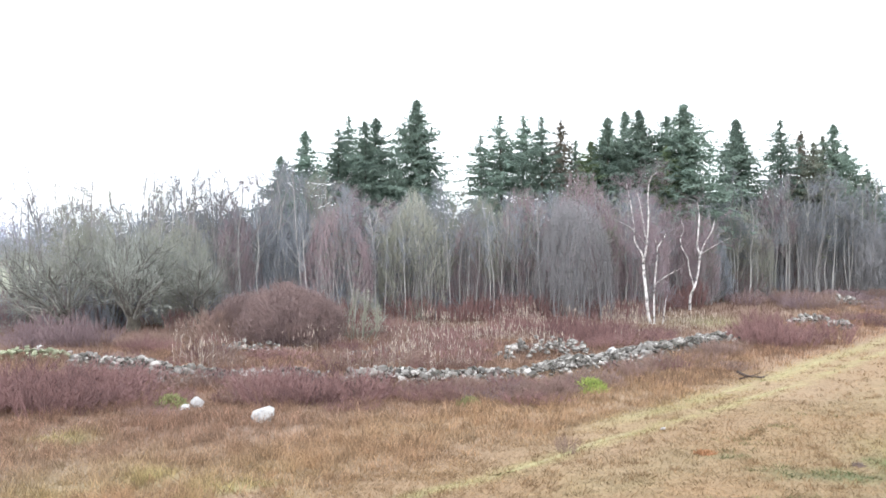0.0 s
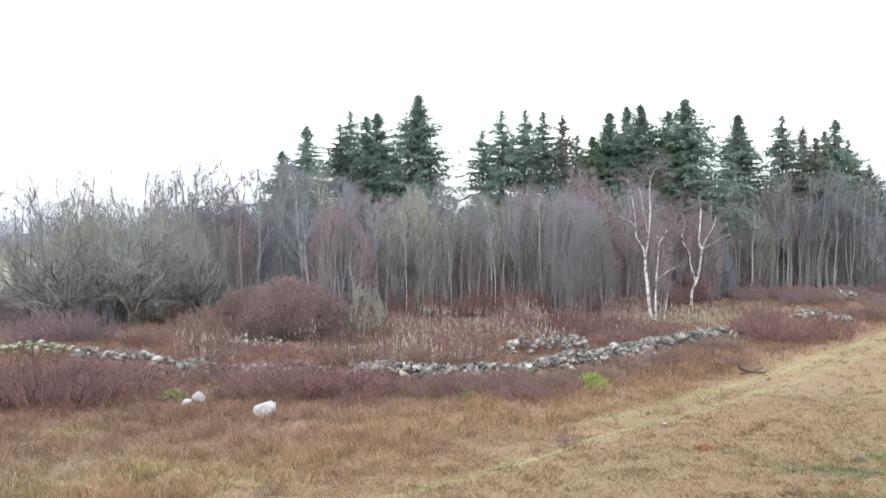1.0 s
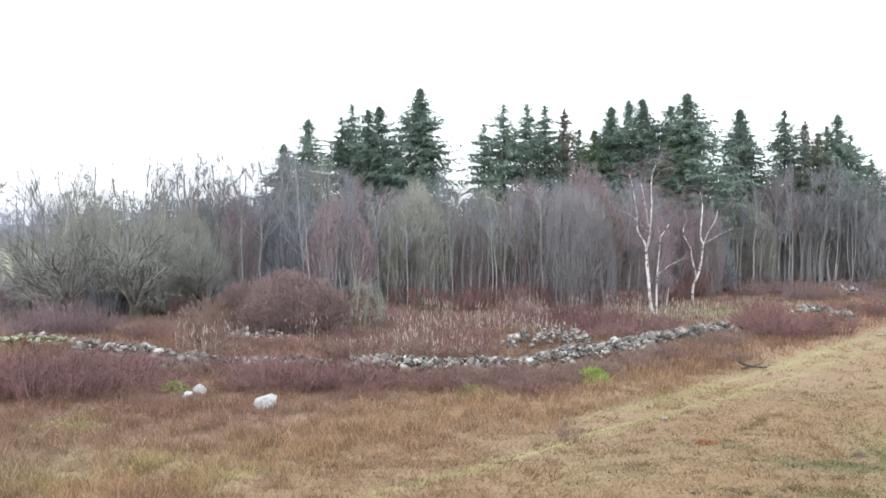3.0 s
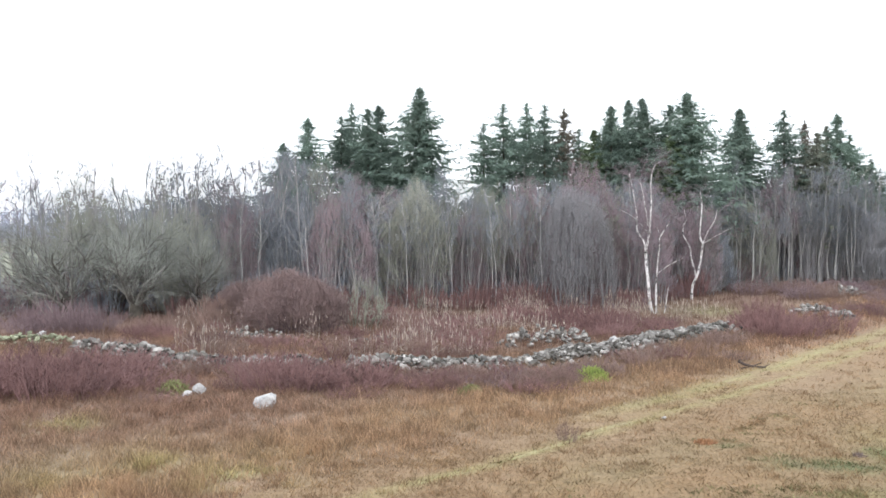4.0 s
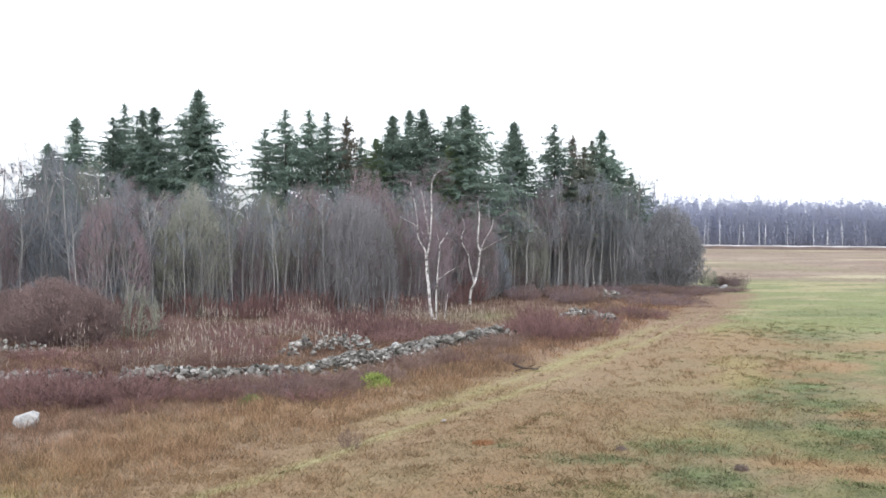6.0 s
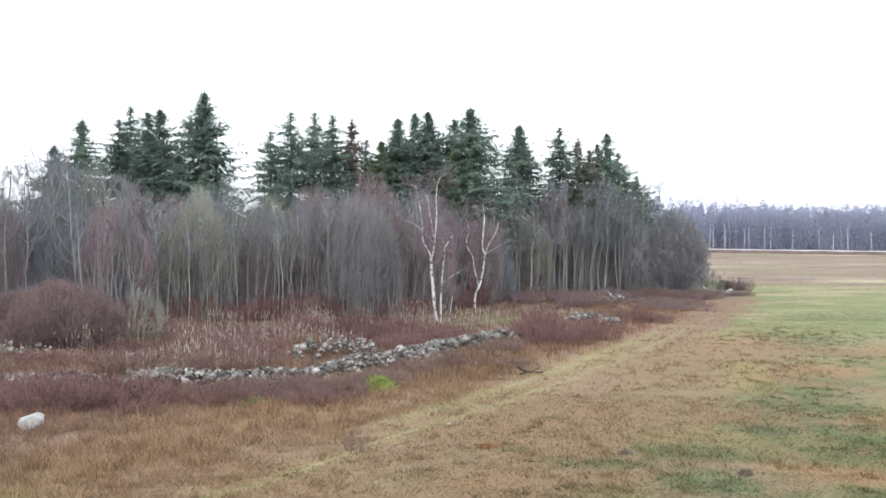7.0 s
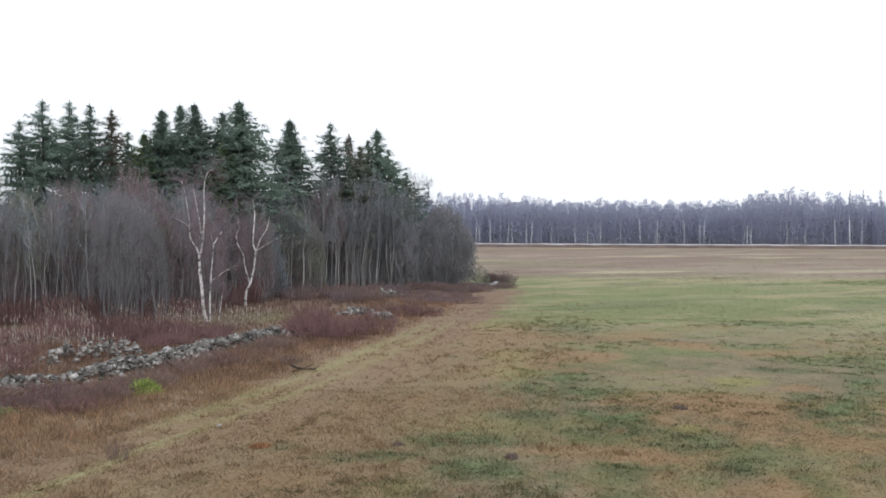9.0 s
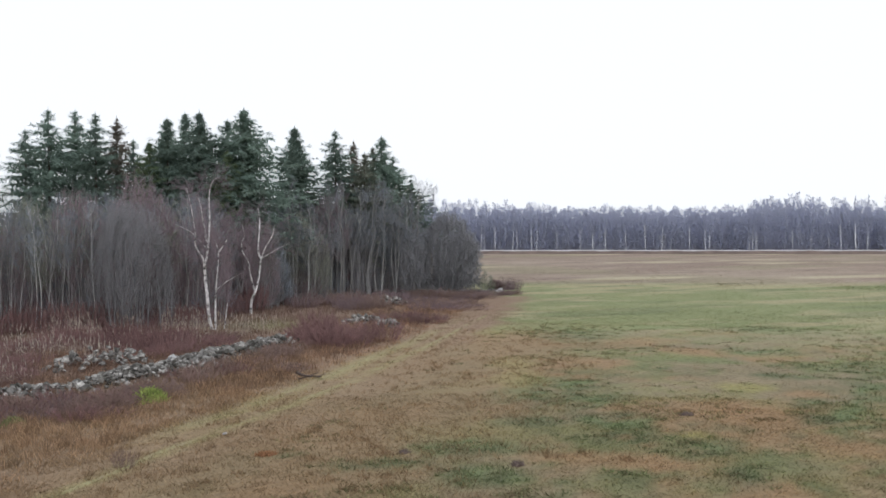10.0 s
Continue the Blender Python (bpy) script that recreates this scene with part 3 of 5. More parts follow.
# x, y, height, spread, kind
STAND_LEFT = [(-17.0, 102.6, 15.7, 2.9, 0), (-14.4, 103.0, 18.4, 3.3, 0), (-11.3, 107.4, 19.1, 3.0, 1), (-10.5, 111.5, 21.0, 2.8, 1), (-8.2, 105.7, 19.8, 3.2, 0), (-7.2, 108.8, 20.5, 3.6, 0), (-5.2, 108.0, 15.5, 3.0, 0), (-2.4, 104.0, 21.8, 3.9, 2)]
STAND_MID = [(4.5, 103.9, 17.9, 2.6, 1), (6.7, 104.8, 20.1, 3.2, 1), (9.5, 107.6, 20.4, 3.2, 1), (11.2, 104.4, 19.9, 3.0, 1), (13.5, 106.1, 19.8, 2.7, 3), (15.3, 106.9, 17.6, 2.6, 1), (16.6, 104.7, 17.3, 2.8, 4), (18.4, 104.4, 19.8, 3.3, 2), (21.0, 108.0, 20.9, 3.0, 0), (21.7, 103.8, 20.5, 3.4, 2), (24.0, 100.8, 16.2, 2.6, 4), (24.8, 104.1, 19.9, 3.2, 0), (26.0, 101.7, 20.8, 4.4, 2)]
STAND_RIGHT = [(35.3, 113.4, 20.5, 3.6, 2), (40.7, 113.9, 20.4, 3.3, 1), (44.4, 117.2, 19.5, 2.8, 3), (43.9, 112.0, 17.6, 3.0, 5), (46.0, 114.6, 18.6, 2.8, 5), (47.0, 113.9, 19.9, 3.3, 0), (49.3, 115.6, 17.6, 3.4, 1), (51.5, 114.8, 14.6, 3.4, 1)]
rng = np.random.default_rng(5)
for x, y, h, r, k in STAND_LEFT + STAND_MID + STAND_RIGHT:
    SPRUCES[k].put(x, y, rng.uniform(0, 6.28), (r / 2.05, r / 2.05, h / 19.8))

# ---------------------------------------------------------------- bare wood
G = "bare trees of the thicket"
GREY, RED, OLIVE = [], [], []
for k in range(3):
    GREY.append(Kind(bare_tree(31 + k, 11.5, 2.3, "aspen_tree", "slim bare grey tree with pale stem in the thicket", "tree", G, M_PALE_TRUNK, M_TWIG_GREY, low=0.36)))
for k in range(2):
    RED.append(Kind(bare_tree(41 + k, 11.0, 2.4, "alder_tree", "slim bare tree with purplish red twigs", "tree", G, M_PALE_TRUNK if k else M_TRUNK, M_TWIG_RED)))
    OLIVE.append(Kind(bare_tree(51 + k, 11.0, 2.5, "willow_tree", "bare olive grey tree with rising limbs", "tree", G, M_TRUNK, M_TWIG_OLIVE, stems=2)))


OPEN = [Kind(bare_tree(71 + k, 11.5, 2.6, "alder_tree", "bare grey alder with open branching crown against the sky", "tree", G, M_TRUNK, M_TWIG_GREY if k else M_TWIG_RED, nb=17, low=0.34, stems=1 + k % 2, fine=0.0115)) for k in range(3)]


FRONT = [Kind(bare_tree(61 + k, 10.5, 1.7, "aspen_tree", "slender pale-stemmed bare tree at the thicket's edge", "tree", G, (M_PALE_TRUNK, M_TRUNK, M_PALE_TRUNK)[k], M_TWIG_GREY, nb=18, low=0.45)) for k in range(3)]


def canopy(x, y):
    """Height of the bare wood's top, a little uneven."""
    return 10.2 + 1.7 * step(-5, -11, x) - 1.6 * step(-22, -40, x) + 0.6 * step(24, 32, x) + 1.5 * (noise2(x, y, 9, 61) - 0.5) * 2


edge_x = WOOD[:, 0]
rng = np.random.default_rng(6)
count = 0
for row in range(4):
    x = -39.0 + rng.uniform(0, 1.5)
    while x < 50:
        y = float(np.interp(x, edge_x, WOOD[:, 1])) + 1.0 + row * 4.2 + rng.uniform(-1.3, 1.3)
        sparse = 1.15 if x < -22 else 1.0
        h = float(canopy(np.array(x), np.array(y))) * rng.uniform(0.86, 1.08) * (0.86 if 24 < x < 37 else 1.12 if x > 37 else 1.0)
        tone = noise2(np.array(x), np.array(y), 7, 62)
        family = RED if tone > 0.58 else OLIVE if tone < 0.4 else GREY
        if x < -11:
            family = OPEN if rng.random() < 0.75 else family
        family[rng.integers(len(family))].put(x, y, rng.uniform(0, 6.28), (rng.uniform(0.85, 1.15), rng.uniform(0.85, 1.15), h / 11.3))
        count += 1
        x += rng.uniform(1.9, 3.1) * sparse * (0.72 if row < 2 else 1.2)

# open-crowned alders that stand clear against the sky
rng = np.random.default_rng(16)
for x in np.linspace(-25.0, -9.5, 14):
    x = float(x + rng.uniform(-0.4, 0.4))
    h = rng.uniform(11.6, 12.8)
    OPEN[rng.integers(3)].put(x, float(np.interp(x, edge_x, WOOD[:, 1])) + rng.uniform(2.5, 7.0), rng.uniform(0, 6.28), (1.0, 1.0, h / 11.5))

for x in np.r_[np.linspace(27.0, 50.0, 13), np.linspace(36.0, 51.0, 9)]:
    x = float(x + rng.uniform(-0.6, 0.6))
    (OPEN + FRONT)[rng.integers(6)].put(x, float(np.interp(x, edge_x, WOOD[:, 1])) + rng.uniform(-2.0, 1.5), rng.uniform(0, 6.28), (1.0, 1.0, rng.uniform(0.8, 1.1) + 0.15 * (x > 38)))

# ---------------------------------------------------------------- far woods
rng = np.random.default_rng(7)
FAR_A, FAR_B = np.array((171.0, 350.0)), np.array((307.0, 240.0))
FAR_WAY = (FAR_B - FAR_A) / np.linalg.norm(FAR_B - FAR_A)
FAR_OUT = np.array((-FAR_WAY[1], FAR_WAY[0]))


def far_wood(name, label, start, way, out, length, depth, n, tall, lean, thick=0.26, twig_mat=M_FAR_TWIG_HAZED, trunk_mat=M_FAR_TRUNK_HAZED):
    """A distant bare wood: stems and twig masses of many trees in one."""
    along, back = length * (np.arange(n) + rng.uniform(0, 1, n)) / n, rng.uniform(0, 1, n) ** 1.3 * depth
    foot = start + way * along[:, None] + out * back[:, None]
    h = (tall + lean * (noise2(along, back, 28, 71) - 0.5)) * rng.uniform(0.86, 1.1, n)
    z0 = np.zeros(n)
    top = np.c_[foot + rng.normal(0, 0.5, (n, 2)), h * 0.97]
    trunks = cones(np.c_[foot, z0], top, rng.uniform(0.12, 0.19, n))
    m = 300
    pick = np.repeat(np.arange(n), m)
    k = rng.uniform(0.02, 1.0, len(pick))
    wide = 4.0 * np.sqrt(np.clip(1.08 - k, 0, 1)) * rng.uniform(0, 1, len(pick)) ** 0.5
    a = rng.uniform(0, 6.283, len(pick))
    p = np.c_[foot[pick] + np.c_[np.cos(a), np.sin(a)] * wide[:, None] * 0.5, k * h[pick]]
    q = p + np.c_[np.cos(a) * wide * 0.5, np.sin(a) * wide * 0.5, rng.uniform(0.5, 1.7, len(pick)) * (1.15 - 0.5 * k)]
    p[:, 2] = np.maximum(p[:, 2], 0.05)
    wood = thing(name, label, "woods", kind="stuff")
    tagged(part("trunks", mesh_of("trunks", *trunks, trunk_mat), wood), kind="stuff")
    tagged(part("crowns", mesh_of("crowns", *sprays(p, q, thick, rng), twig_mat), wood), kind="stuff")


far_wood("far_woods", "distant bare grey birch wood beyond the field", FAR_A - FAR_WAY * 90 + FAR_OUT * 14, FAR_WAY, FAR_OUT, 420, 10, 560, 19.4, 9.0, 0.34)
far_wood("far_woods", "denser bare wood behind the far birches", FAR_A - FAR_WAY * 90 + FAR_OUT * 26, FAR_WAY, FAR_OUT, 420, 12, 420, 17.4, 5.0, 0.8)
far_wood("thicket_interior", "crowded bare saplings in the depth of the wood", np.array((-30.0, 94.0)), unit(arr((1.0, 0.04)))[0], unit(arr((-0.04, 1.0)))[0], 52, 18, 190, 10.3, 2.0, 0.06, M_TWIG_GREY, M_TRUNK)
far_wood("thicket_interior", "crowded bare saplings in the depth of the wood", np.array((20.0, 108.0)), unit(arr((1.0, 0.25)))[0], unit(arr((-0.25, 1.0)))[0], 34, 14, 120, 11.0, 2.0, 0.06, M_TWIG_GREY, M_TRUNK)
far_wood("thicket_interior", "crowded bare saplings in the depth of the wood", np.array((-39.0, 88.0)), unit(arr((1.0, 0.04)))[0], unit(arr((-0.04, 1.0)))[0], 24, 14, 60, 9.4, 2.5, 0.04, M_TWIG_GREY, M_TRUNK)
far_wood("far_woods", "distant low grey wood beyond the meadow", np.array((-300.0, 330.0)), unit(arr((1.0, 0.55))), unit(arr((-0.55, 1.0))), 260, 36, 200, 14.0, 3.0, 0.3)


def far_birch(seed, h):
    rng = np.random.default_rng(seed)
    t = thing("birch_tree", "distant birch with white trunk at the wood's edge", "tree", "far birches")
    stem = [arr((0, 0, -0.1)), arr((rng.normal(0, 0.4), 0, h * 0.5)), arr((rng.normal(0, 0.9), 0, h)), arr(0.13), arr(0.03)]
    limb = sprout(rng, stem, 26, 0.5, 1.0, (25, 55), lambda t, L: 3.4 * (1.15 - t), 0.6)
    second = sprout(rng, limb, 4, 0.2, 1.0, (20, 50), lambda t, L: L * 0.6, 0.2)
    low = [stem[0], bez(stem, np.full(1, 0.3)), bez(stem, np.full(1, 0.62)), stem[3], arr(0.09)]
    top = [low[2], bez(stem, np.full(1, 0.8)), stem[2], arr(0.08), stem[4]]
    part("trunk", mesh_of("trunk", *tubes(low, 4, 5), M_FAR_BIRCH), t)
    part("crown", mesh_of("crown", *joined(tubes(top, 4, 4), cones(limb[0], limb[2], 0.08), cones(second[0], second[2], 0.07)), M_FAR_TWIG_HAZED), t)
    return t


FAR_BIRCHES = [Kind(far_birch(81 + k, 16.0)) for k in range(3)]
for k in range(48):
    p = FAR_A + FAR_WAY * (-25 + 250 * (k + rng.uniform(-1.6, 1.6)) / 48) + FAR_OUT * rng.uniform(7.5, 10.0)
    s = rng.uniform(0.7, 1.15) + 0.25 * float(noise2(np.array(k * 1.0), np.array(0.0), 5, 72) > 0.58)
    FAR_BIRCHES[k % 3].put(p[0], p[1], rng.uniform(0, 6.28), (s, s, s), z=0.0)


# low road bank at the foot of the far woods
def bank():
    prof = [(-3.0, -0.2), (-1.8, 0.8), (-0.6, 1.1), (3.2, 1.4), (5.0, 1.4), (9.0, -0.2)]
    road = thing("road_bank", "low dark bank with a pale gravel road along far woods", "road", kind="structure")
    s0, s1, n = -90.0, 330.0, 60
    for name, rows, mat in (("bank_turf", prof[:3], M_BANK), ("gravel_road", prof[2:5], M_GRAVEL), ("bank_back", prof[4:], M_BANK)):
        verts, tris = [], []
        w = len(rows)
        for i in range(n + 1):
            s = s0 + (s1 - s0) * i / n
            for o, z in rows:
                q = FAR_A + FAR_WAY * s + FAR_OUT * (o + 0.5 * math.sin(s * 0.11))
                verts.append((q[0], q[1], z + 0.12 * math.sin(s * 0.37 + o)))
        for i in range(n):
            for j in range(w - 1):
                e = i * w + j
                tris += [(e, e + w, e + w + 1), (e, e + w + 1, e + 1)]
        part(name, mesh_of(name, verts, tris, mat), road)


bank()


# two wheel ruts of paler grass along the field's edge
def wheel_rut(parent, offset, start, end, seed):
    rng = np.random.default_rng(seed)
    lengths = np.r_[0, np.cumsum(np.linalg.norm(np.diff(TRACK, axis=0), axis=1))]
    s = np.arange(start, end, 0.35)
    x, y = np.interp(s, lengths, TRACK[:, 0]), np.interp(s, lengths, TRACK[:, 1])
    d = unit(np.c_[np.gradient(x), np.gradient(y)])
    right = np.c_[d[:, 1], -d[:, 0]]
    off = offset + 0.35 * (noise2(s, 0 * s, 7, seed) - 0.5)
    half = 0.15 * step(0.34, 0.6, noise2(s, 0 * s, 4, seed + 5)) * (0.5 + noise2(s, 0 * s, 1.2, seed + 7))
    rows = []
    for k in (-1, 0, 1):
        q = np.c_[x, y] + right * (off + k * half + rng.normal(0, 0.03, len(s)))[:, None]
        rows.append(np.c_[q, height(q[:, 0], q[:, 1]) + (0.09 * np.minimum(1, half / 0.05) - 0.03 if k == 0 else -0.03)])
    v = np.stack(rows, 1).reshape(-1, 3)
    e = np.arange(len(s) - 1)[:, None] * 3
    t = np.concatenate([np.c_[e + j, e + j + 1, e + j + 4] for j in (0, 1)] + [np.c_[e + j, e + j + 4, e + j + 3] for j in (0, 1)])
    part("wheel_rut", mesh_of("wheel_rut", v, t, M_RUT), parent)


track = thing("track", "faint farm track with two pale yellow-green wheel ruts", "track", kind="structure")
wheel_rut(track, 0.2, 18, 84, 3)
wheel_rut(track, -1.4, 36, 62, 9)

# ---------------------------------------------------------------- bushes at the wood's edge
DOME_GREY = Kind(dome_bush(101, 3.7, 10.5, "willow_bush", "tall rounded grey-green bare willow bush", "bush", "tall bushes", M_TWIG_GREY, stems=60, fine=0.018, base=0.4, n2=7, n3=5, round_off=14, stem_mat=M_TRUNK))
DOME_DENSE = Kind(dome_bush(104, 3.7, 10.2, "willow_bush", "dense dark grey rounded bush at the wood's tip", "bush", "tall bushes", M_TWIG_DARK, stems=90, fine=0.022, n2=7, n3=4, base=0.5, full=0.15, round_off=22, lumpy=0.22))
DOME_DENSE.put(53.6, 107.5, 0.4, (1.2, 1.2, 1.05))
DOME_DENSE.put(56.0, 111.5, 5.0, (0.85, 0.85, 0.8))
DOME_DENSE.put(49.0, 109.0, 2.0, (0.8, 0.8, 0.85))
HAZE = Kind(dome_bush(105, 4.2, 10.6, "willow_bush", "wide rounded willow bush with a haze of fine grey twigs", "bush", "tall bushes", M_TWIG_HAZE, stems=70, fine=0.009, n2=8, n3=7, base=0.95, full=0.1, round_off=36, lumpy=0.25))
HAZE.put(11.3, 80.4, 1.0, (1.05, 0.9, 1.0))
HAZE.put(41.5, 109.5, 3.0, (0.8, 0.7, 0.95))
HAZE.put(47.5, 110.5, 5.0, (0.8, 0.7, 1.0))
DOME_RED = Kind(dome_bush(102, 3.2, 10.0, "willow_bush", "tall rounded bare bush with purplish red twigs", "bush", "tall bushes", M_TWIG_WINE, stems=52, fine=0.014, base=0.7, n2=7, n3=5, round_off=20, stem_mat=M_TRUNK, lumpy=0.3))
DOME_OLIVE = Kind(dome_bush(103, 3.0, 10.0, "willow_bush", "tall rounded bare bush with olive twigs", "bush", "tall bushes", M_TWIG_MOSS, stems=52, fine=0.014, base=0.7, n2=7, n3=5, round_off=20, stem_mat=M_TRUNK, lumpy=0.3))
rng = np.random.default_rng(8)
for x, y, r, h in [(45.5, 110.5, 0.85, 0.9), (27.5, 98.0, 0.8, 0.75), (-12.5, 79.0, 0.8, 0.82)]:
    DOME_GREY.put(x, y, rng.uniform(0, 6.28), (r, r, h))
for x, y, r, h in [(7.4, 83.6, 1.05, 1.14), (12.4, 84.0, 1.3, 1.27), (-8.3, 76.6, 1.1, 0.98), (17.8, 85.0, 1.0, 0.95), (22.0, 94.0, 1.0, 0.95), (25.5, 95.0, 0.9, 0.9), (14.6, 83.0, 0.8, 0.95), (-16.5, 78.5, 0.7, 0.9), (2.5, 82.0, 0.6, 0.85)]:
    DOME_RED.put(x, y, rng.uniform(0, 6.28), (r, r, h))
for x, y, r, h in [(-2.4, 79.0, 1.1, 1.1), (32.0, 102.5, 1.0, 1.0), (35.0, 105.5, 0.8, 0.85), (-20.5, 76.0, 0.9, 0.85)]:
    DOME_OLIVE.put(x, y, rng.uniform(0, 6.28), (r, r, h))


for x in np.r_[np.linspace(1.0, 9.4, 13), np.linspace(28, 47, 7), np.linspace(-10.5, -0.5, 9)]:
    x = float(x + rng.uniform(-0.35, 0.35))
    s = rng.uniform(0.8, 1.05)
    FRONT[rng.integers(3)].put(x, float(np.interp(x, WOOD[:, 0], WOOD[:, 1])) - rng.uniform(0.0, 2.0), rng.uniform(0, 6.28), (*(rng.uniform(0.4, 0.8),) * 2, s))


def old_willow(seed, h, r):
    """A low willow with a short dark bole, gnarled limbs and a wide olive haze of twigs."""
    rng = np.random.default_rng(seed)
    t = thing("willow_tree", "low spreading willow with dark bole and olive twigs", "tree", "old willows")
    bole = [arr((0, 0, -0.2)), arr((0.12, 0, 0.8)), arr((0, 0, 1.8)), arr(0.62), arr(0.36)]
    part("trunk", mesh_of("trunk", *tubes(bole, 5, 9), M_DARKTRUNK), t)
    boughs = []
    for k in range(11):
        az = 2 * math.pi * k / 11 + rng.uniform(-0.3, 0.3)
        lift = rng.uniform(0.35, 1.9)
        way = (math.cos(az), math.sin(az), lift)
        size = (r * 0.95 if lift < 0.8 else h * 0.68) * rng.uniform(0.8, 1.1)
        pts = crooked(rng, (0.2 * math.cos(az), 0.2 * math.sin(az), rng.uniform(0.8, 1.7)), way, size, 8, 0.26, 0.09)
        piece, runs = limb_along(pts, 0.16, 0.035)
        part("limb", mesh_of("limb", *piece, M_WILLOW_LIMB), t)
        boughs.append([q[2:] for q in runs])
    limb = [np.concatenate([q[i] for q in boughs]) for i in range(5)]
    first = sprout(rng, limb, 3, 0.0, 1.0, (25, 70), lambda t, L: 0 * t + 0.26 * h, 0.75, 0.45)
    second = sprout(rng, first, 6, 0.15, 1.0, (20, 60), lambda t, L: L * 0.42 + 0.15, 0.4)
    third = sprout(rng, second, 3, 0.1, 1.0, (20, 60), lambda t, L: L * 0.5 + 0.15, 0.3)
    part("branch_mass", mesh_of("branch_mass", *tubes(first, 2, 3), M_WILLOW_LIMB), t)
    crown = joined(cones(second[0], second[2], 0.011), sprays(third[0], third[2], 0.018, rng))
    part("crown", mesh_of("crown", *crown, M_TWIG_WILLOW), t)
    return t


WILLOWS = [Kind(old_willow(111, 9.6, 4.4)), Kind(old_willow(112, 9.6, 4.4))]
for k, (x, y, turn, s) in enumerate([(-23.2, 72.0, 0.3, 1.0), (-28.6, 72.5, 2.2, 0.98), (-18.6, 74.0, 4.0, 0.8), (-33.5, 78.0, 5.1, 0.85), (-26.0, 75.5, 1.1, 1.0)]):
    WILLOWS[k % 2].put(x, y, turn, (s, s, s))

# ---------------------------------------------------------------- low shrubs
RUST = Kind(dome_bush(121, 2.6, 4.0, "rust_bush", "rounded dark red-brown twiggy bush in the wet meadow", "bush", "rust bushes", M_BROWN_DOME, stems=150, fine=0.009, n2=7, n3=5, base=0.7, stem_mat=M_PURPLE_SHRUB, full=0.3, round_off=16, lumpy=0.35))
RUST.put(-9.7, 62.2, 0.2, (1.55, 1.25, 1.08))
RUST.put(-13.6, 66.0, 2.4, (1.1, 1.0, 0.86), label="spreading red-brown twiggy bush beside reeds")
RUST.put(63.0, 112.5, 5.0, (0.5, 0.5, 0.35), label="low brown bush at the tip of the wood")
GREYLOW = Kind(dome_bush(122, 1.7, 3.2, "grey_bush", "sparse grey twiggy bush beside reeds", "bush", "grey bushes", M_TWIG_OLIVE, stems=26, fine=0.01, n2=6, n3=4, base=0.5))
GREYLOW.put(-5.4, 64.5, 0.0, (1.2, 1.2, 1.15))
GREYLOW.put(60.2, 110.6, 2.0, (0.9, 0.9, 0.9), label="small rounded grey bush at the tip of the wood")
GREYLOW.put(61.0, 111.4, 4.0, (0.8, 0.8, 0.75), label="small rounded grey bush at the tip of the wood")
GREYLOW.put(-1.8, 77.5, 1.0, (0.7, 0.7, 0.6))


def shrub_shape(seed):
    """A knee- to chest-high stand of thin upright twigs from one root."""
    rng = np.random.default_rng(seed)
    n = 66
    a, q = rng.uniform(0, 6.283, n), np.sqrt(rng.uniform(0, 1, n))
    foot = np.c_[0.75 * q * np.cos(a), 0.75 * q * np.sin(a), np.full(n, -0.05)]
    h = 1.25 * (1 - 0.35 * q**2) * rng.uniform(0.65, 1.1, n)
    end = foot + np.c_[0.45 * q * np.cos(a) + rng.normal(0, 0.1, n), 0.45 * q * np.sin(a) + rng.normal(0, 0.1, n), h]
    stem = [foot, (foot + end) / 2 + rng.normal(0, 0.04, (n, 3)), end, np.full(n, 0.009), np.full(n, 0.004)]
    side = sprout(rng, stem, 5, 0.3, 1.0, (15, 45), lambda t, L: L * 0.35, 0.5)
    return joined(cones(foot, end, 0.014), cones(side[0], side[2], 0.0125))


def low_shrub(seed, label, mat, group):
    ob = new("shrub", mesh_of("shrub", *shrub_shape(seed), mat))
    return Kind(tagged(ob, label, "shrub", group))


REDS = [low_shrub(131, "dark red leafless shrub with upright twigs", M_RED_SHRUB, "red shrubs"), low_shrub(132, "red-brown leafless shrub with upright twigs", M_RED_SHRUB, "red shrubs")]
RUSTS = [low_shrub(133, "rusty brown low leafless shrub among grass", M_RUST_SHRUB, "rust shrubs")]
PURPLES = [low_shrub(134, "purple-grey leafless shrub beside stones", M_PURPLE_SHRUB, "purple shrubs")]
rng = np.random.default_rng(9)


def undergrowth(label, mat, seed, places):
    """Many uncounted bushes as one."""
    v, t = shrub_shape(seed)
    bits = []
    for x, y, s, tall in places:
        a = rng.uniform(0, 6.28)
        turned = np.c_[v[:, 0] * math.cos(a) - v[:, 1] * math.sin(a), v[:, 0] * math.sin(a) + v[:, 1] * math.cos(a), v[:, 2] * tall / s]
        bits.append((turned * s + np.array([x, y, float(height(np.array(x), np.array(y)))]), t))
    tagged(new("undergrowth", mesh_of("undergrowth", *joined(*bits), mat)), label, "undergrowth", kind="stuff")


def wood_edge(x, off):
    return float(np.interp(x, WOOD[:, 0], WOOD[:, 1])) + off


def deep_places(n):
    out = []
    for k in range(n):
        x = -40 + 96 * (k + rng.uniform(0, 1)) / (0.75 * n) if k < 0.75 * n else rng.uniform(-42, -18)
        s = rng.uniform(2.0, 2.9)
        out.append((x, wood_edge(x, rng.choice([2.0, 8.0, 15.0]) + rng.uniform(-1.5, 3)), s, s * rng.uniform(0.8, 1.25)))
    return out


